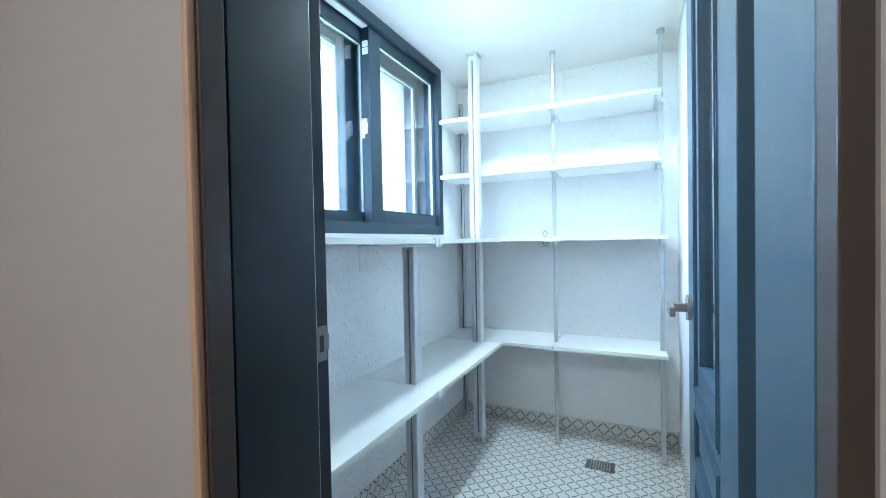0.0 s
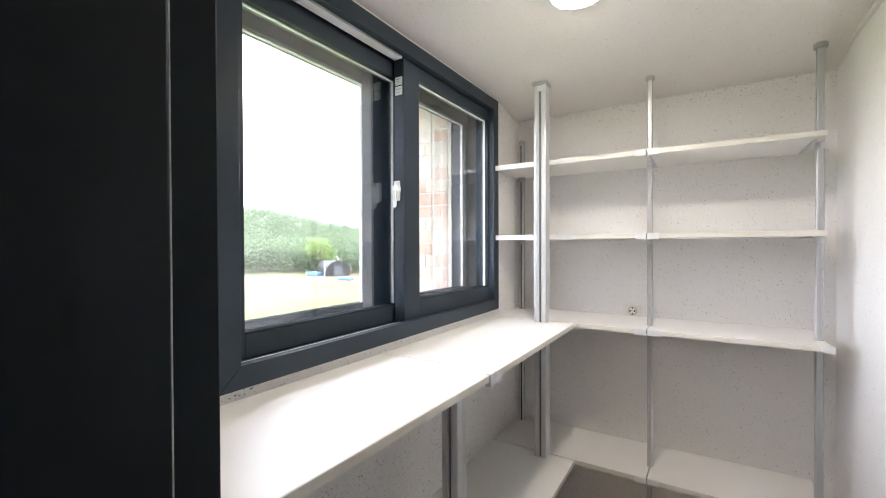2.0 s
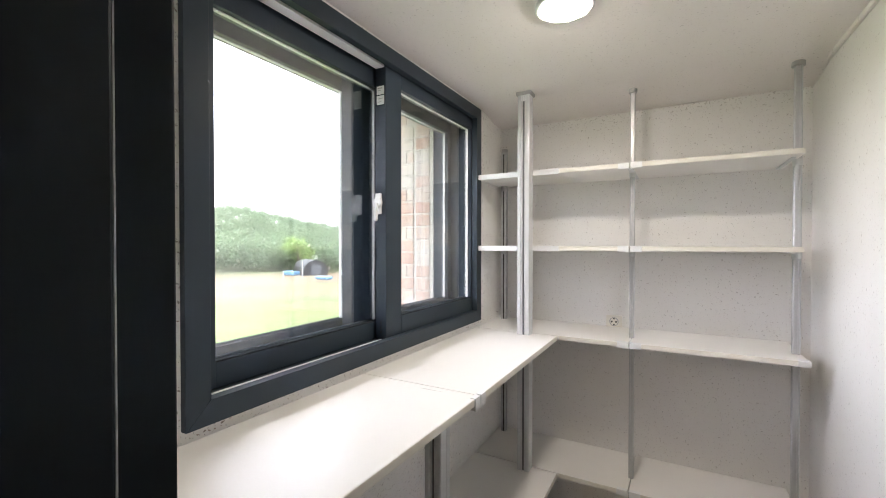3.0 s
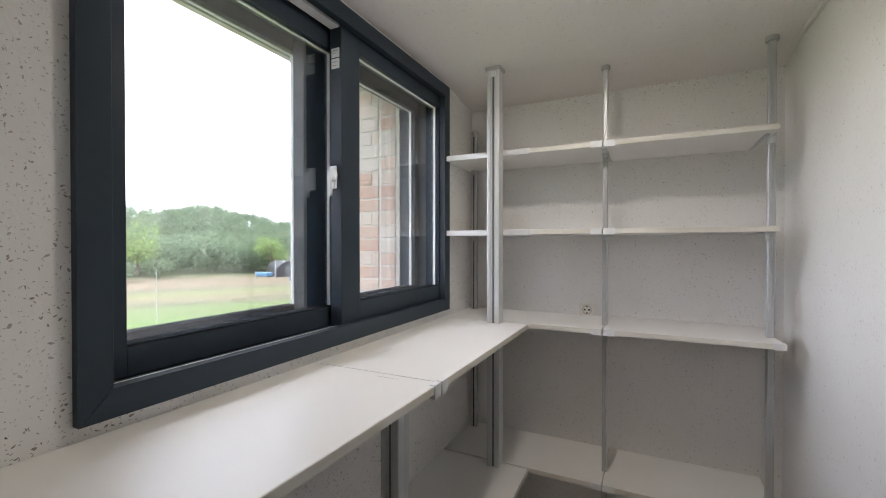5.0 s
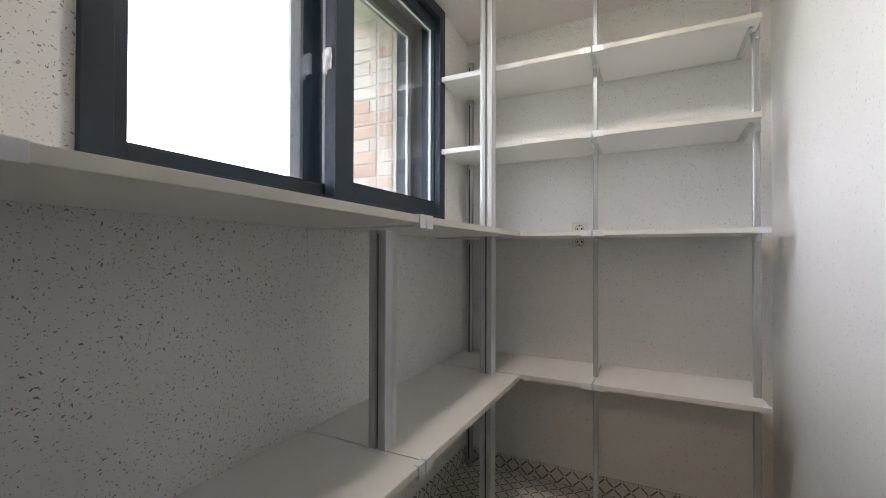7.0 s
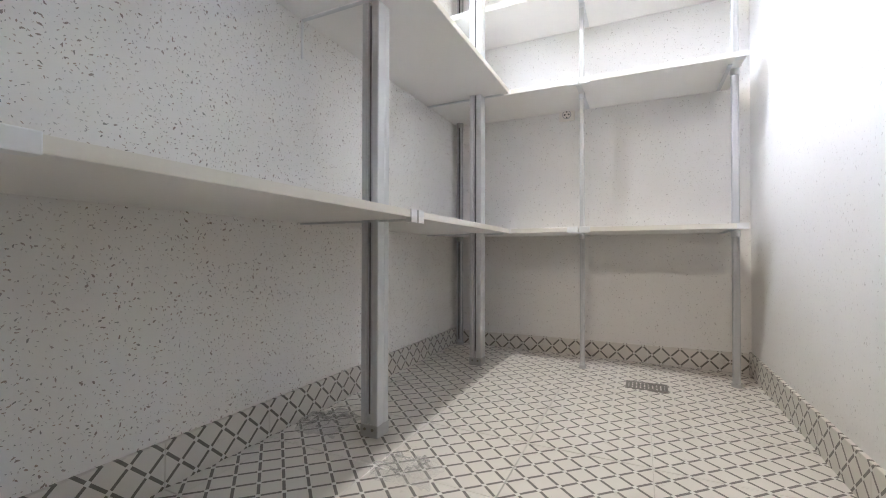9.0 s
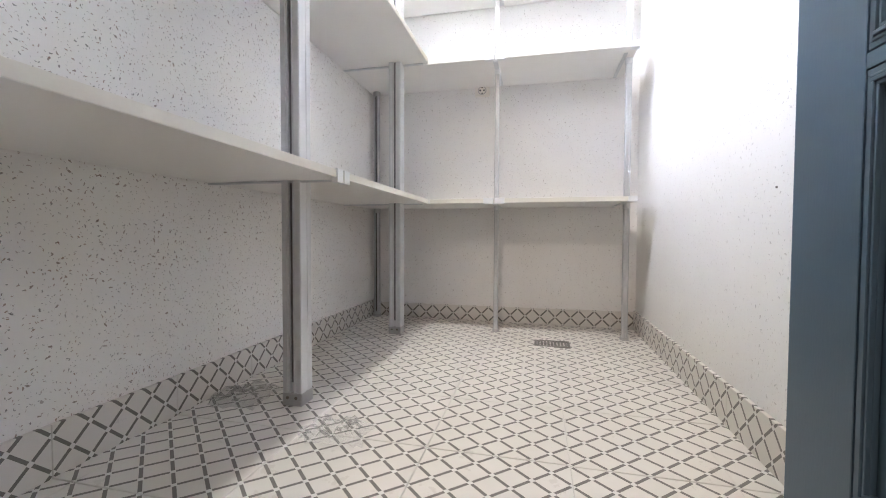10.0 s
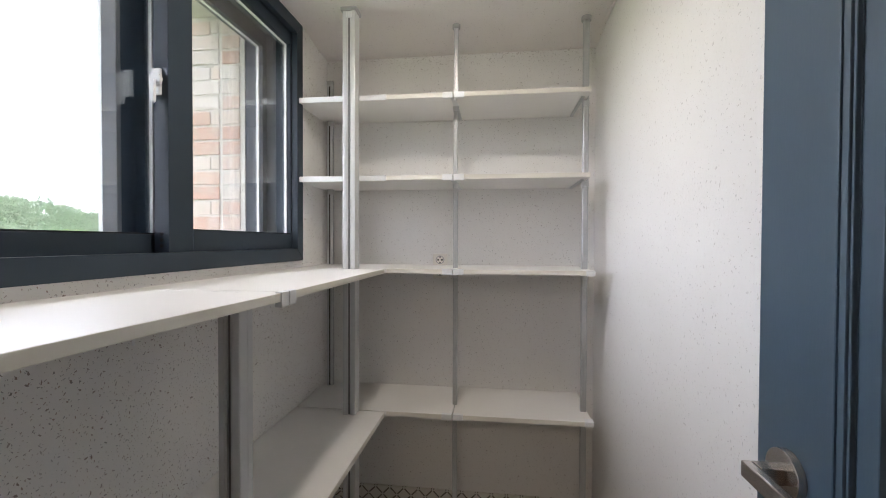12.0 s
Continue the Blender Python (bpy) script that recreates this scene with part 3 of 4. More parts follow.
for top in (S1, S2):
    board(XL + 0.002, FRONT_X, Y_START, SEAM_Y - 0.002, top,
          [("edge_band", (FRONT_X + 0.0003, FRONT_X + 0.0018, Y_START, SEAM_Y - 0.034, top - TH + 0.0004, top - 0.0004), EDGE, ""), clip_y(SEAM_Y - 0.033, top), ("end_cap", (FRONT_X - 0.02, FRONT_X + 0.003, 0.70, 0.777, top - TH - 0.002, top + 0.002), CAP, "white plastic end cap")],
          "white melamine shelf board along the window wall", "boards along the window wall", -0.011 if top == S2 else -0.005)
    board(XL + 0.002, FRONT_X, SEAM_Y + 0.002, FRONT_Y - 0.010, top,
          [("edge_band", (FRONT_X + 0.0003, FRONT_X + 0.0018, SEAM_Y + 0.035, FRONT_Y - 0.012, top - TH + 0.0004, top - 0.0004), EDGE, ""), clip_y(SEAM_Y + 0.003, top)],
          "white shelf board along the window wall, ending at the corner post", "boards along the window wall")
scuff = thing("scuff_mark", "short grey scuff on the window shelf beside its joint", "scuff", "", (-0.73, 1.489, S2))
bm = bmesh.new()
prism(bm, [(-0.765, 1.484), (-0.735, 1.4835), (-0.700, 1.4855), (-0.698, 1.4868), (-0.735, 1.4855), (-0.765, 1.4855)], S2 - 0.0012, S2 + 0.0004)
part("mark", bm, GREYCAP, scuff)
for top in (S1, S2, S3, S4):
    low = top < 1.4

    def cap_x(x0, x1, n="end_cap", lab="white plastic end cap"):
        return (n, (x0, x1, FRONT_Y - 0.0045, FRONT_Y + 0.014, top - TH - 0.004, top + 0.002), CAP, lab)
    band = ("edge_band", (-0.592, MID_X - 0.045, FRONT_Y - 0.0018, FRONT_Y - 0.0003, top - TH + 0.0004, top - 0.0004), EDGE, "")
    extra = [band, cap_x(MID_X - 0.044, MID_X - 0.0025)]
    if not low:
        extra.append(("cover_strip", (XL + 0.004, -0.596, FRONT_Y - 0.004, FRONT_Y - 0.0003, top - TH - 0.003, top + 0.0015), CAP, "white cover strip on the front edge"))
    board(XL + 0.002, MID_X - 0.002, FRONT_Y, YB - 0.004, top, extra, "white melamine shelf board across the corner of the back wall", "boards along the back wall")
    end_x = END_X if low else 0.229
    ends = [("edge_band", (MID_X + 0.045, end_x - (0.032 if low else 0.001), FRONT_Y - 0.0018, FRONT_Y - 0.0003, top - TH + 0.0004, top - 0.0004), EDGE, ""), cap_x(MID_X + 0.0025, MID_X + 0.044)]
    if low:
        ends.append(("end_cap", (end_x - 0.03, end_x + 0.004, FRONT_Y - 0.003, FRONT_Y + 0.03, top - TH - 0.0015, top + 0.001), CAP, "white plastic end cap"))
    board(MID_X + 0.002, end_x, FRONT_Y, YB - 0.004, top, ends, "white melamine shelf board on the back wall with a free end", "boards along the back wall")


def big_post(x, y, z1, label, flange):
    z0 = floor_z(x, y)
    t = thing("shelf_post", label, "shelf post", "slotted shelf posts", (x, y, z0))
    bm = bmesh.new()
    prism(bm, fluted(0.027), z0 + 0.03, z1 - 0.012, Matrix.Translation((x, y, 0)))
    post = part("post", bm, ALU, t, "anodised aluminium extrusion with slots")
    # Added strips darken the slots by colour, as shade would.
    bm = bmesh.new()
    for s in (-1, 1):
        box(bm, x - 0.0045, x + 0.0045, y + s * 0.019 - 0.002, y + s * 0.019 + 0.002, z0 + 0.06, z1 - 0.02)
    part("slot_strip", bm, SLOT_SHADE, post, "dark strip painting the slot's shade")
    slab("foot", (x - 0.028, x + 0.028, y - 0.028, y + 0.028, z0, z0 + 0.034), GREYCAP, t, "grey plastic foot", 0.004, 2)
    bm = bmesh.new()
    for dx in (-0.012, 0.012):
        disc(bm, 0.004, 0, 0.002, Matrix.Translation((x + dx, y - 0.028, z0 + 0.022)) @ Matrix.Rotation(math.pi / 2, 4, "X"), 12)
    part("screw", bm, STEEL, t)
    if flange:
        slab("ceiling_flange", (x - 0.034, x + 0.034, y - 0.034, y + 0.034, z1 - 0.014, z1 + 0.002), GREYCAP, t, "grey ceiling flange", 0.005, 2)
        slab("top_cap", (x - 0.026, x + 0.026, y - 0.026, y + 0.026, z1 - 0.04, z1 - 0.0145), CAP, t, "pale grey top cap", 0.002, 2)
    return t


big_post(-0.735, 2.305, CEIL_Z, "tall slotted aluminium post from floor to ceiling in the shelf corner", True)
big_post(-0.741, 1.535, S2 - TH - 0.001, "slotted aluminium post under the long window shelves", False)


def thin_pole(x, y, z1, label, half=0.0098, flange=True):
    z0 = floor_z(x, y)
    t = thing("shelf_pole", label, "shelf pole", "thin shelf poles", (x, y, z0))
    bm = bmesh.new()
    prism(bm, slotted(half, 0.0035, 0.004, 0.003), z0 + 0.012, z1 - 0.02, Matrix.Translation((x, y, 0)))
    part("pole", bm, ALU_DARK, t, "thin anodised aluminium pole")
    # Strip in each slot, black on the corner pole to paint its shade.
    bm = bmesh.new()
    box(bm, x - 0.0033, x + 0.0033, y - half + 0.0018, y - half + 0.0035, z0 + 0.03, z1 - 0.03)
    box(bm, x + half - 0.0035, x + half - 0.0018, y - 0.0033, y + 0.0033, z0 + 0.03, z1 - 0.03)
    part("slot_strip", bm, BLACK if not flange else ALU_DARK, t, "slot")
    bm = bmesh.new()
    disc(bm, half * 1.5, z0, z0 + 0.014, Matrix.Translation((x, y, 0)), 24)
    part("foot", bm, GREYCAP, t, "grey plastic foot", 0.002, 2)
    bm = bmesh.new()
    disc(bm, half * (1.75 if flange else 1.2), z1 - 0.022, z1 - 0.003, Matrix.Translation((x, y, 0)), 24)
    part("top_cap", bm, GREYCAP, t, "grey plastic top cap", 0.003, 2)
    for top in (S1, S2, S3, S4):
        bm = bmesh.new()
        disc(bm, half * 1.3, top - TH - 0.024, top - TH - 0.0008, Matrix.Translation((x, y, 0)), 20)
        part("collar", bm, ALU if flange else GREYCAP, t, "grey collar under the shelf")
    return t


thin_pole(MID_X, 2.452, CEIL_Z - 0.004, "thin aluminium pole at the joint of the back shelves")
thin_pole(0.230, 2.45, CEIL_Z - 0.004, "thin aluminium pole at the free end of the back shelves", 0.0118)
thin_pole(-0.952, 2.622, 2.11, "thin dark-slotted aluminium pole in the shelf corner", 0.014, False)


def bracket(x0, x1, y0, y1, top, label, leg=False):
    t = thing("shelf_bracket", label, "bracket", "brackets under the shelves", ((x0 + x1) / 2, (y0 + y1) / 2, top - TH - 0.012))
    slab("arm", (x0, x1, y0, y1, top - TH - 0.006, top - TH - 0.0006), ALU, t, "", 0.001, 1)
    if leg:
        slab("wall_leg", (XL + 0.0005, XL + 0.0035, y0 + 0.001, y1 - 0.001, top - 0.135, top - TH - 0.0065), CAP, t, "white strip down the wall", 0.0008, 1)


for top in (S1, S2):
    bracket(XL + 0.002, FRONT_X - 0.02, SEAM_Y - 0.001, SEAM_Y + 0.009, top, "grey aluminium bracket bar under the joint of the window shelves", top == S2)
    bracket(XL + 0.002, FRONT_X - 0.02, FRONT_Y - 0.026, FRONT_Y - 0.014, top, "grey aluminium bracket bar under the corner joint of the shelves")
for top in (S1, S2, S3, S4):
    bracket(MID_X - 0.010, MID_X + 0.010, FRONT_Y + 0.016, YB - 0.022, top, "grey aluminium bracket bar under the back shelf joint")
    bracket(0.200, 0.214, FRONT_Y + 0.052, YB - 0.022, top, "grey bracket bar under the free end of a back shelf")


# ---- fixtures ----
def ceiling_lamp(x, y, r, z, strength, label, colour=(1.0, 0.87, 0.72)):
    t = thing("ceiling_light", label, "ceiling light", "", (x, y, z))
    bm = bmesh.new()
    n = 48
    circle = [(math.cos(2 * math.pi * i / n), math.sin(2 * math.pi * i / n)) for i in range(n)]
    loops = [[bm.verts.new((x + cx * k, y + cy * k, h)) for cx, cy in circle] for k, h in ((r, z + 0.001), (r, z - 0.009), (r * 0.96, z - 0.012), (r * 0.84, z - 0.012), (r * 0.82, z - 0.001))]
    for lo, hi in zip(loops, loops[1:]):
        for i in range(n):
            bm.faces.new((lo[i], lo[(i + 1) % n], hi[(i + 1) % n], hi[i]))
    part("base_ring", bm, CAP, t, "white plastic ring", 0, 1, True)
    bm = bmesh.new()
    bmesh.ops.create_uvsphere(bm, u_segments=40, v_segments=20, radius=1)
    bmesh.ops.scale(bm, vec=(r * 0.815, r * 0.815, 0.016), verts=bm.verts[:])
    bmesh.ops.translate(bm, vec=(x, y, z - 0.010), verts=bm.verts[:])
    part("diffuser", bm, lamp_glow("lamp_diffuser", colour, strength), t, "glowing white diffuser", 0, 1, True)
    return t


ceiling_lamp(-0.425, 1.692, 0.080, CEIL_Z, LAMP, "round white ceiling light, lit")
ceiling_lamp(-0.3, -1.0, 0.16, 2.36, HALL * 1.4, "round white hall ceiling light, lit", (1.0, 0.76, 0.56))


def wall_socket(x, z):
    t = thing("wall_socket", "white wall socket plate half hidden behind the shelf", "socket", "", (x, YB, z))
    slab("plate", (x - 0.036, x + 0.036, YB - 0.012, YB + 0.0, z - 0.06, z + 0.06), IVORY, t, "", 0.004, 3)
    for dz in (-0.03, 0.03):
        # Grey ring around the ivory disc paints the shade of a recessed outlet.
        bm = bmesh.new()
        m = Matrix.Translation((x, YB - 0.012, z + dz)) @ Matrix.Rotation(math.pi / 2, 4, "X")
        disc(bm, 0.021, 0.0, 0.002, m, 28)
        face = part("outlet", bm, GREYCAP, t, "round outlet")
        bm = bmesh.new()
        disc(bm, 0.017, 0.002, 0.0022, m, 28)
        part("outlet_floor", bm, IVORY, face)
        bm = bmesh.new()
        # Pin holes are black discs, their inner shade given by colour.
        for dx in (-0.0095, 0.0095):
            disc(bm, 0.0045, 0.0023, 0.0029, m @ Matrix.Translation((dx, 0, 0)), 12)
        disc(bm, 0.0035, 0.0023, 0.0029, m @ Matrix.Translation((0, 0.014, 0)), 10)
        disc(bm, 0.0035, 0.0023, 0.0029, m @ Matrix.Translation((0, -0.014, 0)), 10)
        part("pin_hole", bm, BLACK, face, "dark pin holes")


wall_socket(-0.410, 1.202)


def wall_pin(m, label):
    t = thing("wall_screw", label, "screw", "screws in the walls", tuple(m.translation))
    bm = bmesh.new()
    disc(bm, 0.0022, 0.0, 0.003, m, 14)
    head = part("head", bm, STEEL, t, "", 0.001, 1)
    # Black bar paints the shade in the screw's slot.
    bm = bmesh.new()
    box(bm, -0.0016, 0.0016, -0.0004, 0.0004, 0.0031, 0.0034)
    bmesh.ops.transform(bm, matrix=m, verts=bm.verts[:])
    part("slot", bm, BLACK, head)


wall_pin(Matrix.Translation((XL, 1.976, 1.180)) @ Matrix.Rotation(math.pi / 2, 4, "Y"), "small steel screw head in the wall under the shelf")
wall_pin(Matrix.Translation((XR, 1.492, 0.546)) @ Matrix.Rotation(-math.pi / 2, 4, "Y"), "small steel screw head in the bare white wall")


def floor_drain(x0, x1, y0, y1):
    z = floor_z((x0 + x1) / 2, (y0 + y1) / 2)
    t = thing("floor_drain", "rectangular steel floor drain with slots", "drain", "", ((x0 + x1) / 2, (y0 + y1) / 2, z))
    bm = bmesh.new()
    w = 0.010
    for b in ((x0, x1, y0, y0 + w), (x0, x1, y1 - w, y1), (x0, x0 + w, y0 + w, y1 - w), (x1 - w, x1, y0 + w, y1 - w)):
        box(bm, *b, z - 0.01, z + 0.004)
    part("rim", bm, STEEL, t, "", 0.001, 1)
    # Black sheet under the slats paints the shade of the depth.
    slab("well", (x0 + w, x1 - w, y0 + w, y1 - w, z - 0.008, z - 0.0015), BLACK, t, "dark well")
    k = 9
    for i in range(k):
        cx = x0 + w + (x1 - x0 - 2 * w) * (i + 0.5) / k
        slab("slat", (cx - 0.0044, cx + 0.0044, y0 + w, y1 - w, z - 0.001, z + 0.003), STEEL, t)


floor_drain(-0.141, -0.001, 2.255, 2.350)


def crumpled_wrap(x, y, rx, ry, h, seed, label):
    """A thrown-away scrap of clear plastic."""
    r = random.Random(seed)
    z = floor_z(x, y)
    t = thing("plastic_wrap", label, "plastic wrap", "scraps of plastic", (x, y, z))
    bm = bmesh.new()
    n = 16
    g = []
    for j in range(n):
        row = []
        for i in range(n):
            u, v = 2 * i / (n - 1) - 1, 2 * j / (n - 1) - 1
            k = 1 - 0.25 * noise.noise((u * 2 + seed, v * 2, 0.3))
            d = max(0, 1 - (u * u + v * v) * 0.6)
            hh = h * d * abs(noise.noise((u * 3.1 + seed, v * 3.1, 1.7))) * 1.8 + r.random() * h * 0.25 * d + 0.003
            row.append(bm.verts.new((x + rx * u * k, y + ry * v * k, z + hh)))
        g.append(row)
    for j in range(n - 1):
        for i in range(n - 1):
            if (2 * i / (n - 1) - 1) ** 2 + (2 * j / (n - 1) - 1) ** 2 < 1.25 + 0.3 * r.random():
                bm.faces.new((g[j][i], g[j][i + 1], g[j + 1][i + 1], g[j + 1][i]))
    for v in [v for v in bm.verts if not v.link_faces]:
        bm.verts.remove(v)
    part("film", bm, WRAP, t)


m, t, n, p = nodes_of("clear_plastic_film")
tr = n.new("ShaderNodeBsdfTransparent")
mx = n.new("ShaderNodeMixShader")
mx.inputs[0].default_value = 0.26
p.inputs["Base Color"].default_value = (0.85, 0.85, 0.84, 1)
p.inputs["Roughness"].default_value = 0.12
bump(t, p, noise_at(t, place(t), 40.0, 3), 0.25, 0.003)
veil = n.new("ShaderNodeBsdfTranslucent")
veil.inputs["Color"].default_value = (0.9, 0.9, 0.89, 1)
sheen = n.new("ShaderNodeMixShader")
sheen.inputs[0].default_value = 0.15
t.links.new(p.outputs[0], sheen.inputs[1])
t.links.new(veil.outputs[0], sheen.inputs[2])
t.links.new(tr.outputs[0], mx.inputs[1])
t.links.new(sheen.outputs[0], mx.inputs[2])
t.links.new(mx.outputs[0], n["Material Output"].inputs["Surface"])
WRAP = m
crumpled_wrap(-0.895, 1.53, 0.075, 0.085, 0.026, 3, "crumpled clear plastic wrap on the tiles beside the post")
crumpled_wrap(-0.565, 1.40, 0.075, 0.06, 0.030, 8, "small crumpled scrap of clear plastic on the floor tiles")


# ---- outside ----
GZ = -4.4


def field_material():
    m, t, n, p = nodes_of("fields")
    v = place(t)
    sep = n.new("ShaderNodeSeparateXYZ")
    t.links.new(v, sep.inputs[0])
    # distance from the house along the view over the fields
    d = math_node(t, "ADD", math_node(t, "MULTIPLY", sep.outputs[0], -0.82), math_node(t, "MULTIPLY", sep.outputs[1], 0.57))
    d = math_node(t, "ADD", d, math_node(t, "MULTIPLY", noise_at(t, v, 0.05, 3), 3.5))
    c = ramp(t, math_node(t, "DIVIDE", d, 120.0), ((0.30, (0.12, 0.20, 0.025)), (0.40, (0.10, 0.165, 0.022)), (0.425, (0.085, 0.10, 0.03)), (0.47, (0.19, 0.15, 0.07)), (0.52, (0.17, 0.19, 0.04)), (0.565, (0.075, 0.07, 0.03)), (0.60, (0.21, 0.145, 0.085)), (0.74, (0.17, 0.12, 0.065)), (0.78, (0.085, 0.11, 0.03))))
    fine = noise_at(t, v, 1.2, 5, 0.7)
    c = mix_node(t, math_node(t, "MULTIPLY", fine, 0.3), c, (0.10, 0.125, 0.045))
    # furrows and grass strips running across the view
    along = math_node(t, "ADD", math_node(t, "MULTIPLY", sep.outputs[0], 0.57), math_node(t, "MULTIPLY", sep.outputs[1], 0.82))
    strip = n.new("ShaderNodeCombineXYZ")
    t.links.new(math_node(t, "MULTIPLY", d, 0.16), strip.inputs[0])
    t.links.new(math_node(t, "MULTIPLY", along, 0.012), strip.inputs[1])
    rows = noise_at(t, strip.outputs[0], 1.0, 4, 0.65)
    c = mix_node(t, ramp(t, rows, ((0.44, (0, 0, 0)), (0.60, (0.6, 0.6, 0.6)))), c, (0.115, 0.095, 0.045))
    c = mix_node(t, ramp(t, rows, ((0.30, (0.5, 0.5, 0.5)), (0.40, (0, 0, 0)))), c, (0.16, 0.24, 0.06))
    t.links.new(c, p.inputs["Base Color"])
    p.inputs["Roughness"].default_value = 0.9
    return m


bm = bmesh.new()
R = 2500
ring_v = [bm.verts.new((R * math.cos(a * math.pi / 24), R * math.sin(a * math.pi / 24), GZ)) for a in range(48)]
bm.faces.new(ring_v)
structure(made("ground", bm, field_material()), "green and brown farm fields below the window", "field")

# Woodland leaf colours are paled and greyed to paint in distance haze.
WOODS_HAZED = foliage("hazed_woodland_leaves", (0.13, 0.19, 0.115), (0.20, 0.275, 0.165), (0.27, 0.345, 0.20))
BRIGHT = foliage("fresh_leaves", (0.26, 0.36, 0.13), (0.34, 0.46, 0.16), (0.42, 0.54, 0.20))
BARK = surface("bark", (0.12, 0.09, 0.07), 0.9, 0, 0.2, 4.0, 30.0, 0.4)
EARTH = surface("hill_soil", (0.09, 0.11, 0.05), 0.95, 0, 0.25, 0.2, 3.0, 0.3)


def at_bearing(deg, dist):
    """A place on the fields: degrees to the left of straight ahead, and metres."""
    a = radians(deg)
    return -0.15 - dist * math.sin(a), 0.65 + dist * math.cos(a)


def ridge(deg):
    """Height of the hill's crest above the eye, as a slope, by bearing."""
    return 0.057 + 0.021 * math.exp(-((deg - 55.5) / 5.0) ** 2) + 0.021 * math.exp(-((deg - 66) / 3.6) ** 2) - 0.0020 * max(0, 51 - deg) + 0.006 * noise.noise((deg * 0.35, 2.0, 0.0))


def hill_z(deg, dist):
    s = min(1, max(0, (dist - 98) / 105.0))
    return GZ + (ridge(deg) * 203 + 1.55 - 5.0 - GZ) * (s * s * (3 - 2 * s))


bm = bmesh.new()
degs = [20 + 1.5 * i for i in range(54)]
dists = [96, 104, 115, 130, 150, 170, 190, 205, 230, 280]
rows_v = [[bm.verts.new((*at_bearing(a, d), hill_z(a, d) - (0.3 if d < 100 else 0) - max(0, d - 205) * 0.12)) for a in degs] for d in dists]
for j in range(len(dists) - 1):
    for i in range(len(degs) - 1):
        bm.faces.new((rows_v[j][i], rows_v[j][i + 1], rows_v[j + 1][i + 1], rows_v[j + 1][i]))
structure(made("hillside", bm, EARTH), "wooded low hill beyond the fields", "hill")


def leaf_cloud(verts, faces, cx, cy, cz, rad, high, count, size, r):
    """Many small leaf sprays on an uneven crown made of a few lobes."""
    lobes = [(r.uniform(-0.45, 0.45) * rad, r.uniform(-0.45, 0.45) * rad, r.uniform(-0.25, 0.3) * high, r.uniform(0.5, 0.8)) for _ in range(5)]
    for _ in range(count):
        lx, ly, lz, ls = r.choice(lobes)
        d = Vector((r.gauss(0, 1), r.gauss(0, 1), r.gauss(0, 1))).normalized() * (r.random() ** 0.35)
        c = Vector((cx + lx + d.x * rad * ls, cy + ly + d.y * rad * ls, cz + lz + d.z * high * 0.5 * ls))
        n_ = (d + Vector((r.gauss(0, 0.5), r.gauss(0, 0.5), r.gauss(0.4, 0.5)))).normalized()
        u = n_.orthogonal().normalized()
        w = n_.cross(u)
        s = size * r.uniform(0.6, 1.3)
        k = len(verts)
        verts += [tuple(c + u * s * r.uniform(0.7, 1.2)), tuple(c + w * s * r.uniform(0.5, 1)), tuple(c - u * s * r.uniform(0.7, 1.2)), tuple(c - w * s * r.uniform(0.5, 1))]
        faces.append((k, k + 1, k + 2, k + 3))


def cloud_object(name, verts, faces, mat, parent=None):
    me = bpy.data.meshes.new(name)
    me.from_pydata(verts, [], faces)
    me.materials.append(mat)
    ob = new(name, me)
    if parent:
        ob.parent = parent
        ob.matrix_parent_inverse = parent.matrix_basis.inverted()
    return ob


rt = random.Random(11)
verts, faces = [], []
for _ in range(1500):
    a, d = rt.uniform(34, 76), 99 + 110 * rt.random() ** 1.2
    x, y = at_bearing(a, d)
    h = rt.uniform(4.5, 7.5)
    leaf_cloud(verts, faces, x, y, hill_z(a, d) + h * 0.55, rt.uniform(1.7, 3.0), h, 110, 0.31, rt)
tagged(cloud_object("woodland", verts, faces, WOODS_HAZED), "dense green woodland covering the hill", "woods", "", "stuff")


def tree(deg, dist, h, rad, mat, label, seed, count=700, size=0.34):
    r = random.Random(seed)
    x, y = at_bearing(deg, dist)
    z = max(GZ, hill_z(deg, dist) if dist > 98 else GZ)
    t = thing("tree", label, "tree", "trees at the edge of the fields", (x, y, z))
    bm = bmesh.new()
    bmesh.ops.create_cone(bm, segments=9, radius1=h * 0.035, radius2=h * 0.012, depth=h * 0.75, matrix=Matrix.Translation((x, y, z + h * 0.37)))
    for k in range(5):
        a = k * 2.4 + r.random()
        m = Matrix.Translation((x, y, z + h * (0.3 + 0.08 * k))) @ Matrix.Rotation(a, 4, "Z") @ Matrix.Rotation(0.8, 4, "Y") @ Matrix.Translation((0, 0, rad * 0.35))
        bmesh.ops.create_cone(bm, segments=6, radius1=h * 0.014, radius2=h * 0.004, depth=rad * 0.8, matrix=m)
    part("trunk", bm, BARK, t, "brown trunk with limbs")
    vv, ff = [], []
    leaf_cloud(vv, ff, x, y, z + h * 0.6, rad, h * 0.85, count, size, r)
    cloud_object("crown", vv, ff, mat, t)


tree(48.2, 96, 8.0, 4.0, BRIGHT, "fresh light-green tree at the wood's edge", 1)
tree(62.0, 97, 9.5, 4.2, BRIGHT, "tall fresh light-green tree on the slope", 2)
tree(60.0, 90, 3.4, 2.6, WOODS_HAZED, "low round green shrub at the field's edge", 3, 450, 0.26)
tree(64.0, 84, 3.0, 3.0, WOODS_HAZED, "low spreading green shrub at the field's edge", 4, 450, 0.26)
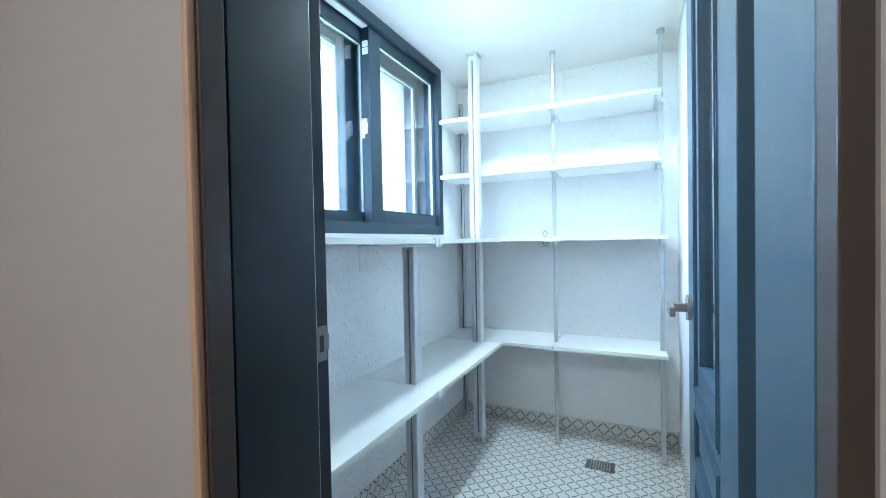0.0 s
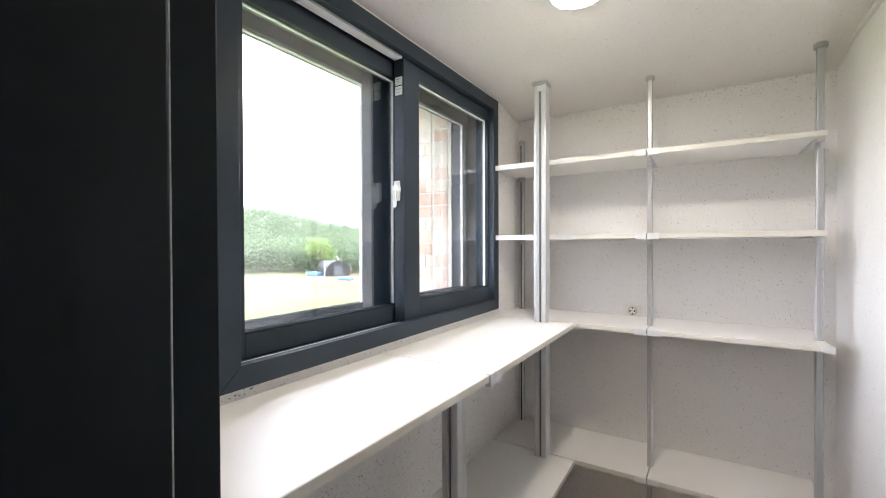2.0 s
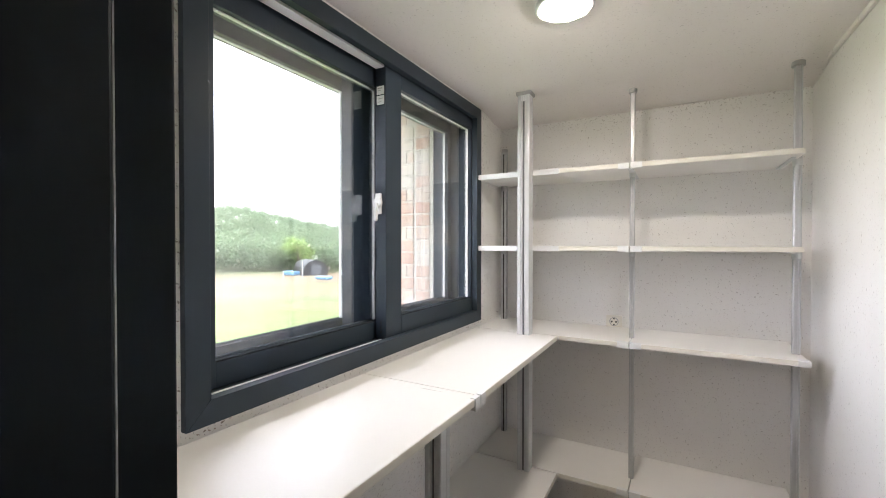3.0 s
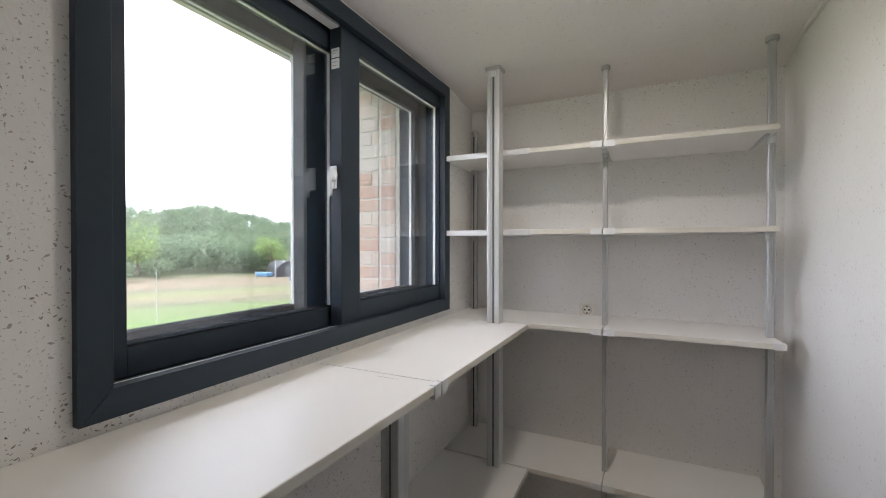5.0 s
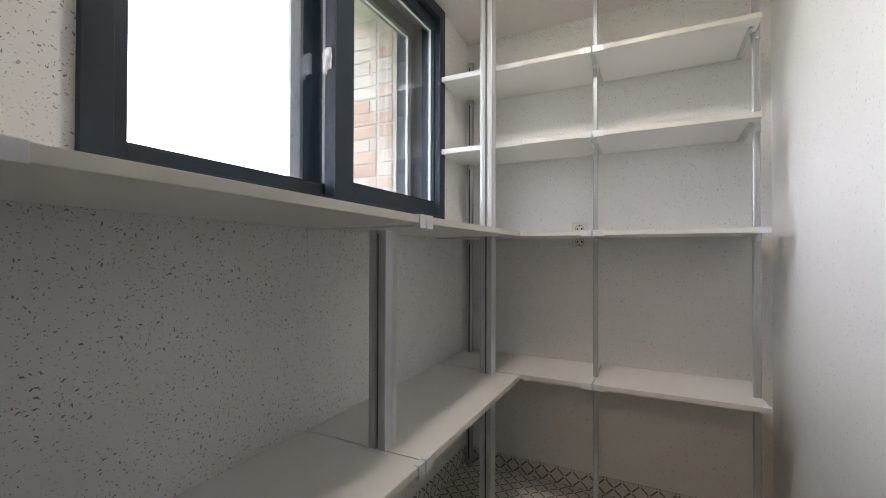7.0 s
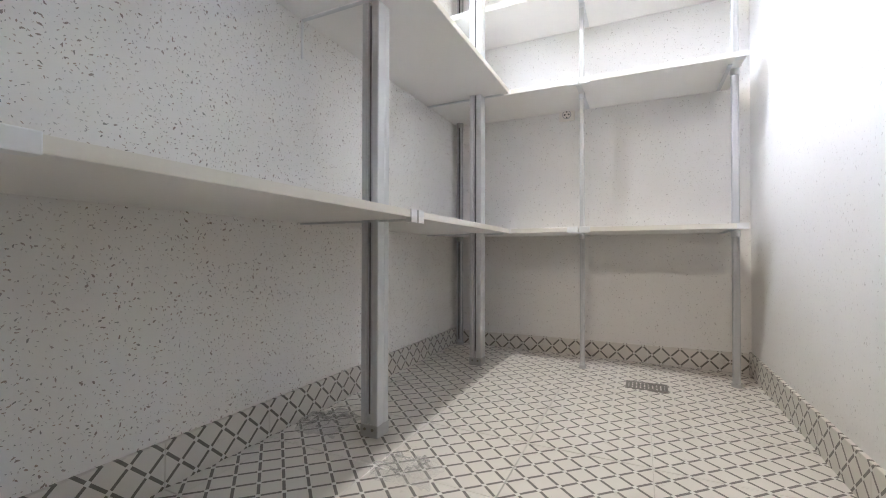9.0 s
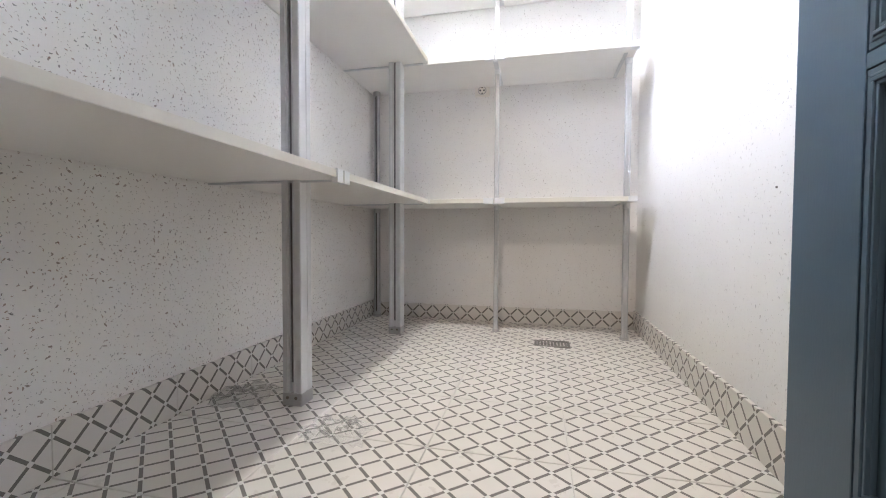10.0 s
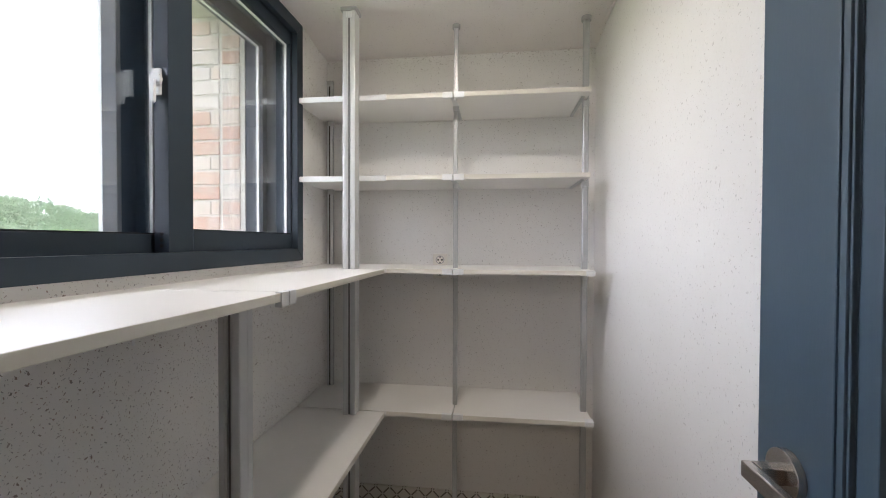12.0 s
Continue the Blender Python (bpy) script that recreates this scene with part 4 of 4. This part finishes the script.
tree(44.5, 94, 6.0, 3.0, WOODS_HAZED, "mid-green tree behind the farm tunnel", 5)
tree(51.5, 22.5, 1.6, 0.95, BRIGHT, "small leafy bush below the window", 6, 420, 0.10)


def farm_tunnel(deg, dist, w, length, h):
    x, y = at_bearing(deg, dist)
    t = thing("farm_tunnel", "black-covered round farm tunnel at the field's edge", "greenhouse", "", (x, y, GZ))
    face = Matrix.Translation((x, y, GZ)) @ Matrix.Rotation(radians(deg + 14), 4, "Z")
    bm = bmesh.new()
    k = 16
    a, b = [], []
    for i in range(k + 1):
        u = math.pi * i / k
        px_, pz = -w / 2 * math.cos(u), h * math.sin(u) ** 0.7
        a.append(bm.verts.new((px_, 0, pz)))
        b.append(bm.verts.new((px_, length, pz)))
    for i in range(k):
        bm.faces.new((a[i], a[i + 1], b[i + 1], b[i]))
    bm.faces.new(a)
    bm.faces.new(b[::-1])
    bmesh.ops.transform(bm, matrix=face, verts=bm.verts[:])
    part("cover", bm, surface("black_sheeting", (0.02, 0.022, 0.026), 0.45, 0, 0.2, 2.0, 20.0, 0.3), t)
    bm = bmesh.new()
    box(bm, -0.9, 0.9, -0.06, -0.02, 0, 2.0)
    bmesh.ops.transform(bm, matrix=face, verts=bm.verts[:])
    part("door_sheet", bm, surface("grey_sheeting", (0.10, 0.11, 0.12), 0.5), t, "dark grey door sheet")


farm_tunnel(46.0, 84, 4.6, 9.0, 2.9)
WHITE_POST = surface("white_painted_post", (0.40, 0.41, 0.41), 0.5, 0, 0.05)
BLUE = surface("blue_tarpaulin", (0.12, 0.28, 0.45), 0.5, 0, 0.1, 2.0, 20.0, 0.3)


def field_post(deg, dist, h, w, label):
    x, y = at_bearing(deg, dist)
    t = thing("field_post", label, "post", "posts in the field", (x, y, GZ))
    bm = bmesh.new()
    disc(bm, w, GZ, GZ + h, Matrix.Translation((x, y, 0)), 10)
    part("shaft", bm, WHITE_POST, t)
    slab("base", (x - 2 * w, x + 2 * w, y - 2 * w, y + 2 * w, GZ, GZ + 0.12), WHITE_POST, t, "", 0.02)
    slab("collar", (x - 2 * w, x + 2 * w, y - 1.4 * w, y + 1.4 * w, GZ + h * 0.56, GZ + h * 0.60), WHITE_POST, t)


field_post(60.3, 40, 4.0, 0.028, "thin white post standing in the green field")
field_post(47.7, 80, 3.0, 0.10, "white post beside the farm tunnel")
field_post(50.0, 78, 1.5, 0.08, "short white marker post by the field track")
for deg, dist, w, h in ((49.0, 86, 3.0, 0.8), (45.0, 74, 2.6, 0.5)):
    x, y = at_bearing(deg, dist)
    tagged(slab("tarpaulin_heap", (x - w / 2, x + w / 2, y - 0.8, y + 0.8, GZ, GZ + h), BLUE, None, "", 0.22, 3), "low heap under a blue tarpaulin in the field", "heap", "tarpaulin heaps")


def farm_shed(deg, dist):
    x, y = at_bearing(deg, dist)
    z = hill_z(deg, dist)
    t = thing("farm_shed", "small white-roofed farm shed among the trees", "shed", "", (x, y, z))
    slab("wall", (x - 3, x + 3, y - 2, y + 2, z, z + 2.6), PLASTER, t, "", 0.03)
    bm = bmesh.new()
    prism(bm, [(-2.4, 0), (2.4, 0), (0, 1.1)], -3.3, 3.3, Matrix.Translation((x, y, z + 2.61)) @ Matrix.Rotation(math.pi / 2, 4, "Z") @ Matrix.Rotation(math.pi / 2, 4, "X"))
    part("roof", bm, WHITE_POST, t, "white sheet roof")


farm_shed(46.2, 101)

# outer facade around the window, with the brick reveal
structure(slab("facade", [(XL - 0.52, XL - T - 0.002, 0.41, 0.96, -4.4, 4.5), (XL - 0.52, XL - T - 0.002, 2.345, 4.5, -4.4, 4.5), (XL - 0.52, XL - T - 0.002, 0.96, 2.345, -4.4, 1.235), (XL - 0.52, XL - T - 0.002, 0.96, 2.345, 2.30, 4.5)], PLASTER),
          "outer house wall around the window", "wall")
reveal = tagged(new("brick_reveal"), "pale pink and whitewashed brick reveal beside the window", "brick wall", "", "structure")
slab("mortar_bed", (XL - 0.515, XL - T - 0.004, 2.336, 2.3455, 1.236, 2.299), MORTAR, reveal, "pale mortar")


def brick_material():
    m, t, n, p = nodes_of("whitewashed_brick")
    o = n.new("ShaderNodeObjectInfo")
    v = place(t)
    c = ramp(t, o.outputs["Random"], ((0.0, (0.51, 0.33, 0.25)), (0.3, (0.56, 0.42, 0.34)), (0.6, (0.60, 0.51, 0.44)), (1.0, (0.61, 0.57, 0.52))))
    c = mix_node(t, math_node(t, "MULTIPLY", math_node(t, "GREATER_THAN", noise_at(t, v, 22.0, 5, 0.7), 0.52), 0.4), c, (0.52, 0.49, 0.45))
    t.links.new(c, p.inputs["Base Color"])
    p.inputs["Roughness"].default_value = 0.9
    bump(t, p, noise_at(t, v, 140.0, 4), 0.5, 0.002)
    return m


BRICK = brick_material()
brick_meshes = {}


def brick(length, x0, z):
    key = round(length, 3)
    if key not in brick_meshes:
        bm = bmesh.new()
        box(bm, 0, length, -0.005, 0.0, 0, 0.056)
        bmesh.ops.bevel(bm, geom=bm.edges[:], offset=0.0018, segments=1, affect="EDGES")
        me = bpy.data.meshes.new("brick")
        bm.to_mesh(me)
        bm.free()
        me.materials.append(BRICK)
        brick_meshes[key] = me
    ob = new("brick", brick_meshes[key])
    ob.parent = reveal
    ob.location = (x0, 2.3364 + rt.uniform(-0.002, 0.001), z + rt.uniform(-0.001, 0.001))


for row in range(16):
    z = 1.240 + row * 0.0655
    brick(0.082, -1.327, z)
    if row % 3:
        brick(0.165, -1.506, z)
    else:
        brick(0.036, -1.377, z)
        brick(0.122, -1.506, z)


# ---- tiles, laid piece by piece ----
tile_meshes = {}


def tile(kind, w, d, h, m, mat, parent):
    key = (kind, round(w, 4), round(d, 4))
    if key not in tile_meshes:
        bm = bmesh.new()
        box(bm, 0, w, 0, d, 0, h)
        bmesh.ops.bevel(bm, geom=[e for e in bm.edges if all(v.co.z > h / 2 for v in e.verts)], offset=0.0008, segments=1, affect="EDGES")
        me = bpy.data.meshes.new("tile")
        bm.to_mesh(me)
        bm.free()
        me.materials.append(mat)
        tile_meshes[key] = me
    ob = new("tile", tile_meshes[key])
    ob.parent = parent
    ob.matrix_basis = m


G = 0.0011
TX, TY = PITCH_X * 4, PITCH_Y * 4
lay = Matrix(((1, 0, 0, 0), (0, 1, 0, 0), (SLOPE_X, SLOPE_Y, 1, 0), (0, 0, 0, 1)))
x_lines = [XL] + [x for x in (-0.100 + PITCH_X * 0.5 + TX * k for k in range(-5, 4)) if XL + 0.02 < x < XR - 0.02] + [XR]
y_lines = [0.672] + [y for y in (1.363 + PITCH_Y * 0.5 + TY * k for k in range(-5, 8)) if 0.69 < y < YB - 0.02] + [YB]
for x0, x1 in zip(x_lines, x_lines[1:]):
    for y0, y1 in zip(y_lines, y_lines[1:]):
        m = Matrix.Translation((x0 + G / 2, y0 + G / 2, floor_z(x0, y0) - 0.006)) @ lay
        tile("floor", x1 - x0 - G, y1 - y0 - G, 0.006, m, TILE_FLOOR, floor_ob)

skirt = tagged(new("baseboard"), "skirting of lattice-printed tiles along the walls", "skirting", "", "structure")
SK = 0.092
for y0, y1 in zip(y_lines, y_lines[1:]):
    tile("west", 0.115, y1 - y0 - G, 0.009, Matrix.Translation((XL, y0 + G / 2, 0.106)) @ Matrix.Rotation(math.pi / 2, 4, "Y"), TILE_Y, skirt)
    tile("east", 0.110, y1 - y0 - G, 0.009, Matrix.Translation((XR, y0 + G / 2, -0.012)) @ Matrix.Rotation(-math.pi / 2, 4, "Y"), TILE_Y, skirt)
for x0, x1 in zip(x_lines, x_lines[1:]):
    a, b = max(x0, XL + 0.0095), min(x1, XR - 0.0095)
    tile("north", b - a - G, SK + 0.012, 0.009, Matrix.Translation((a + G / 2, YB, -0.012)) @ Matrix.Rotation(math.pi / 2, 4, "X"), TILE_X, skirt)
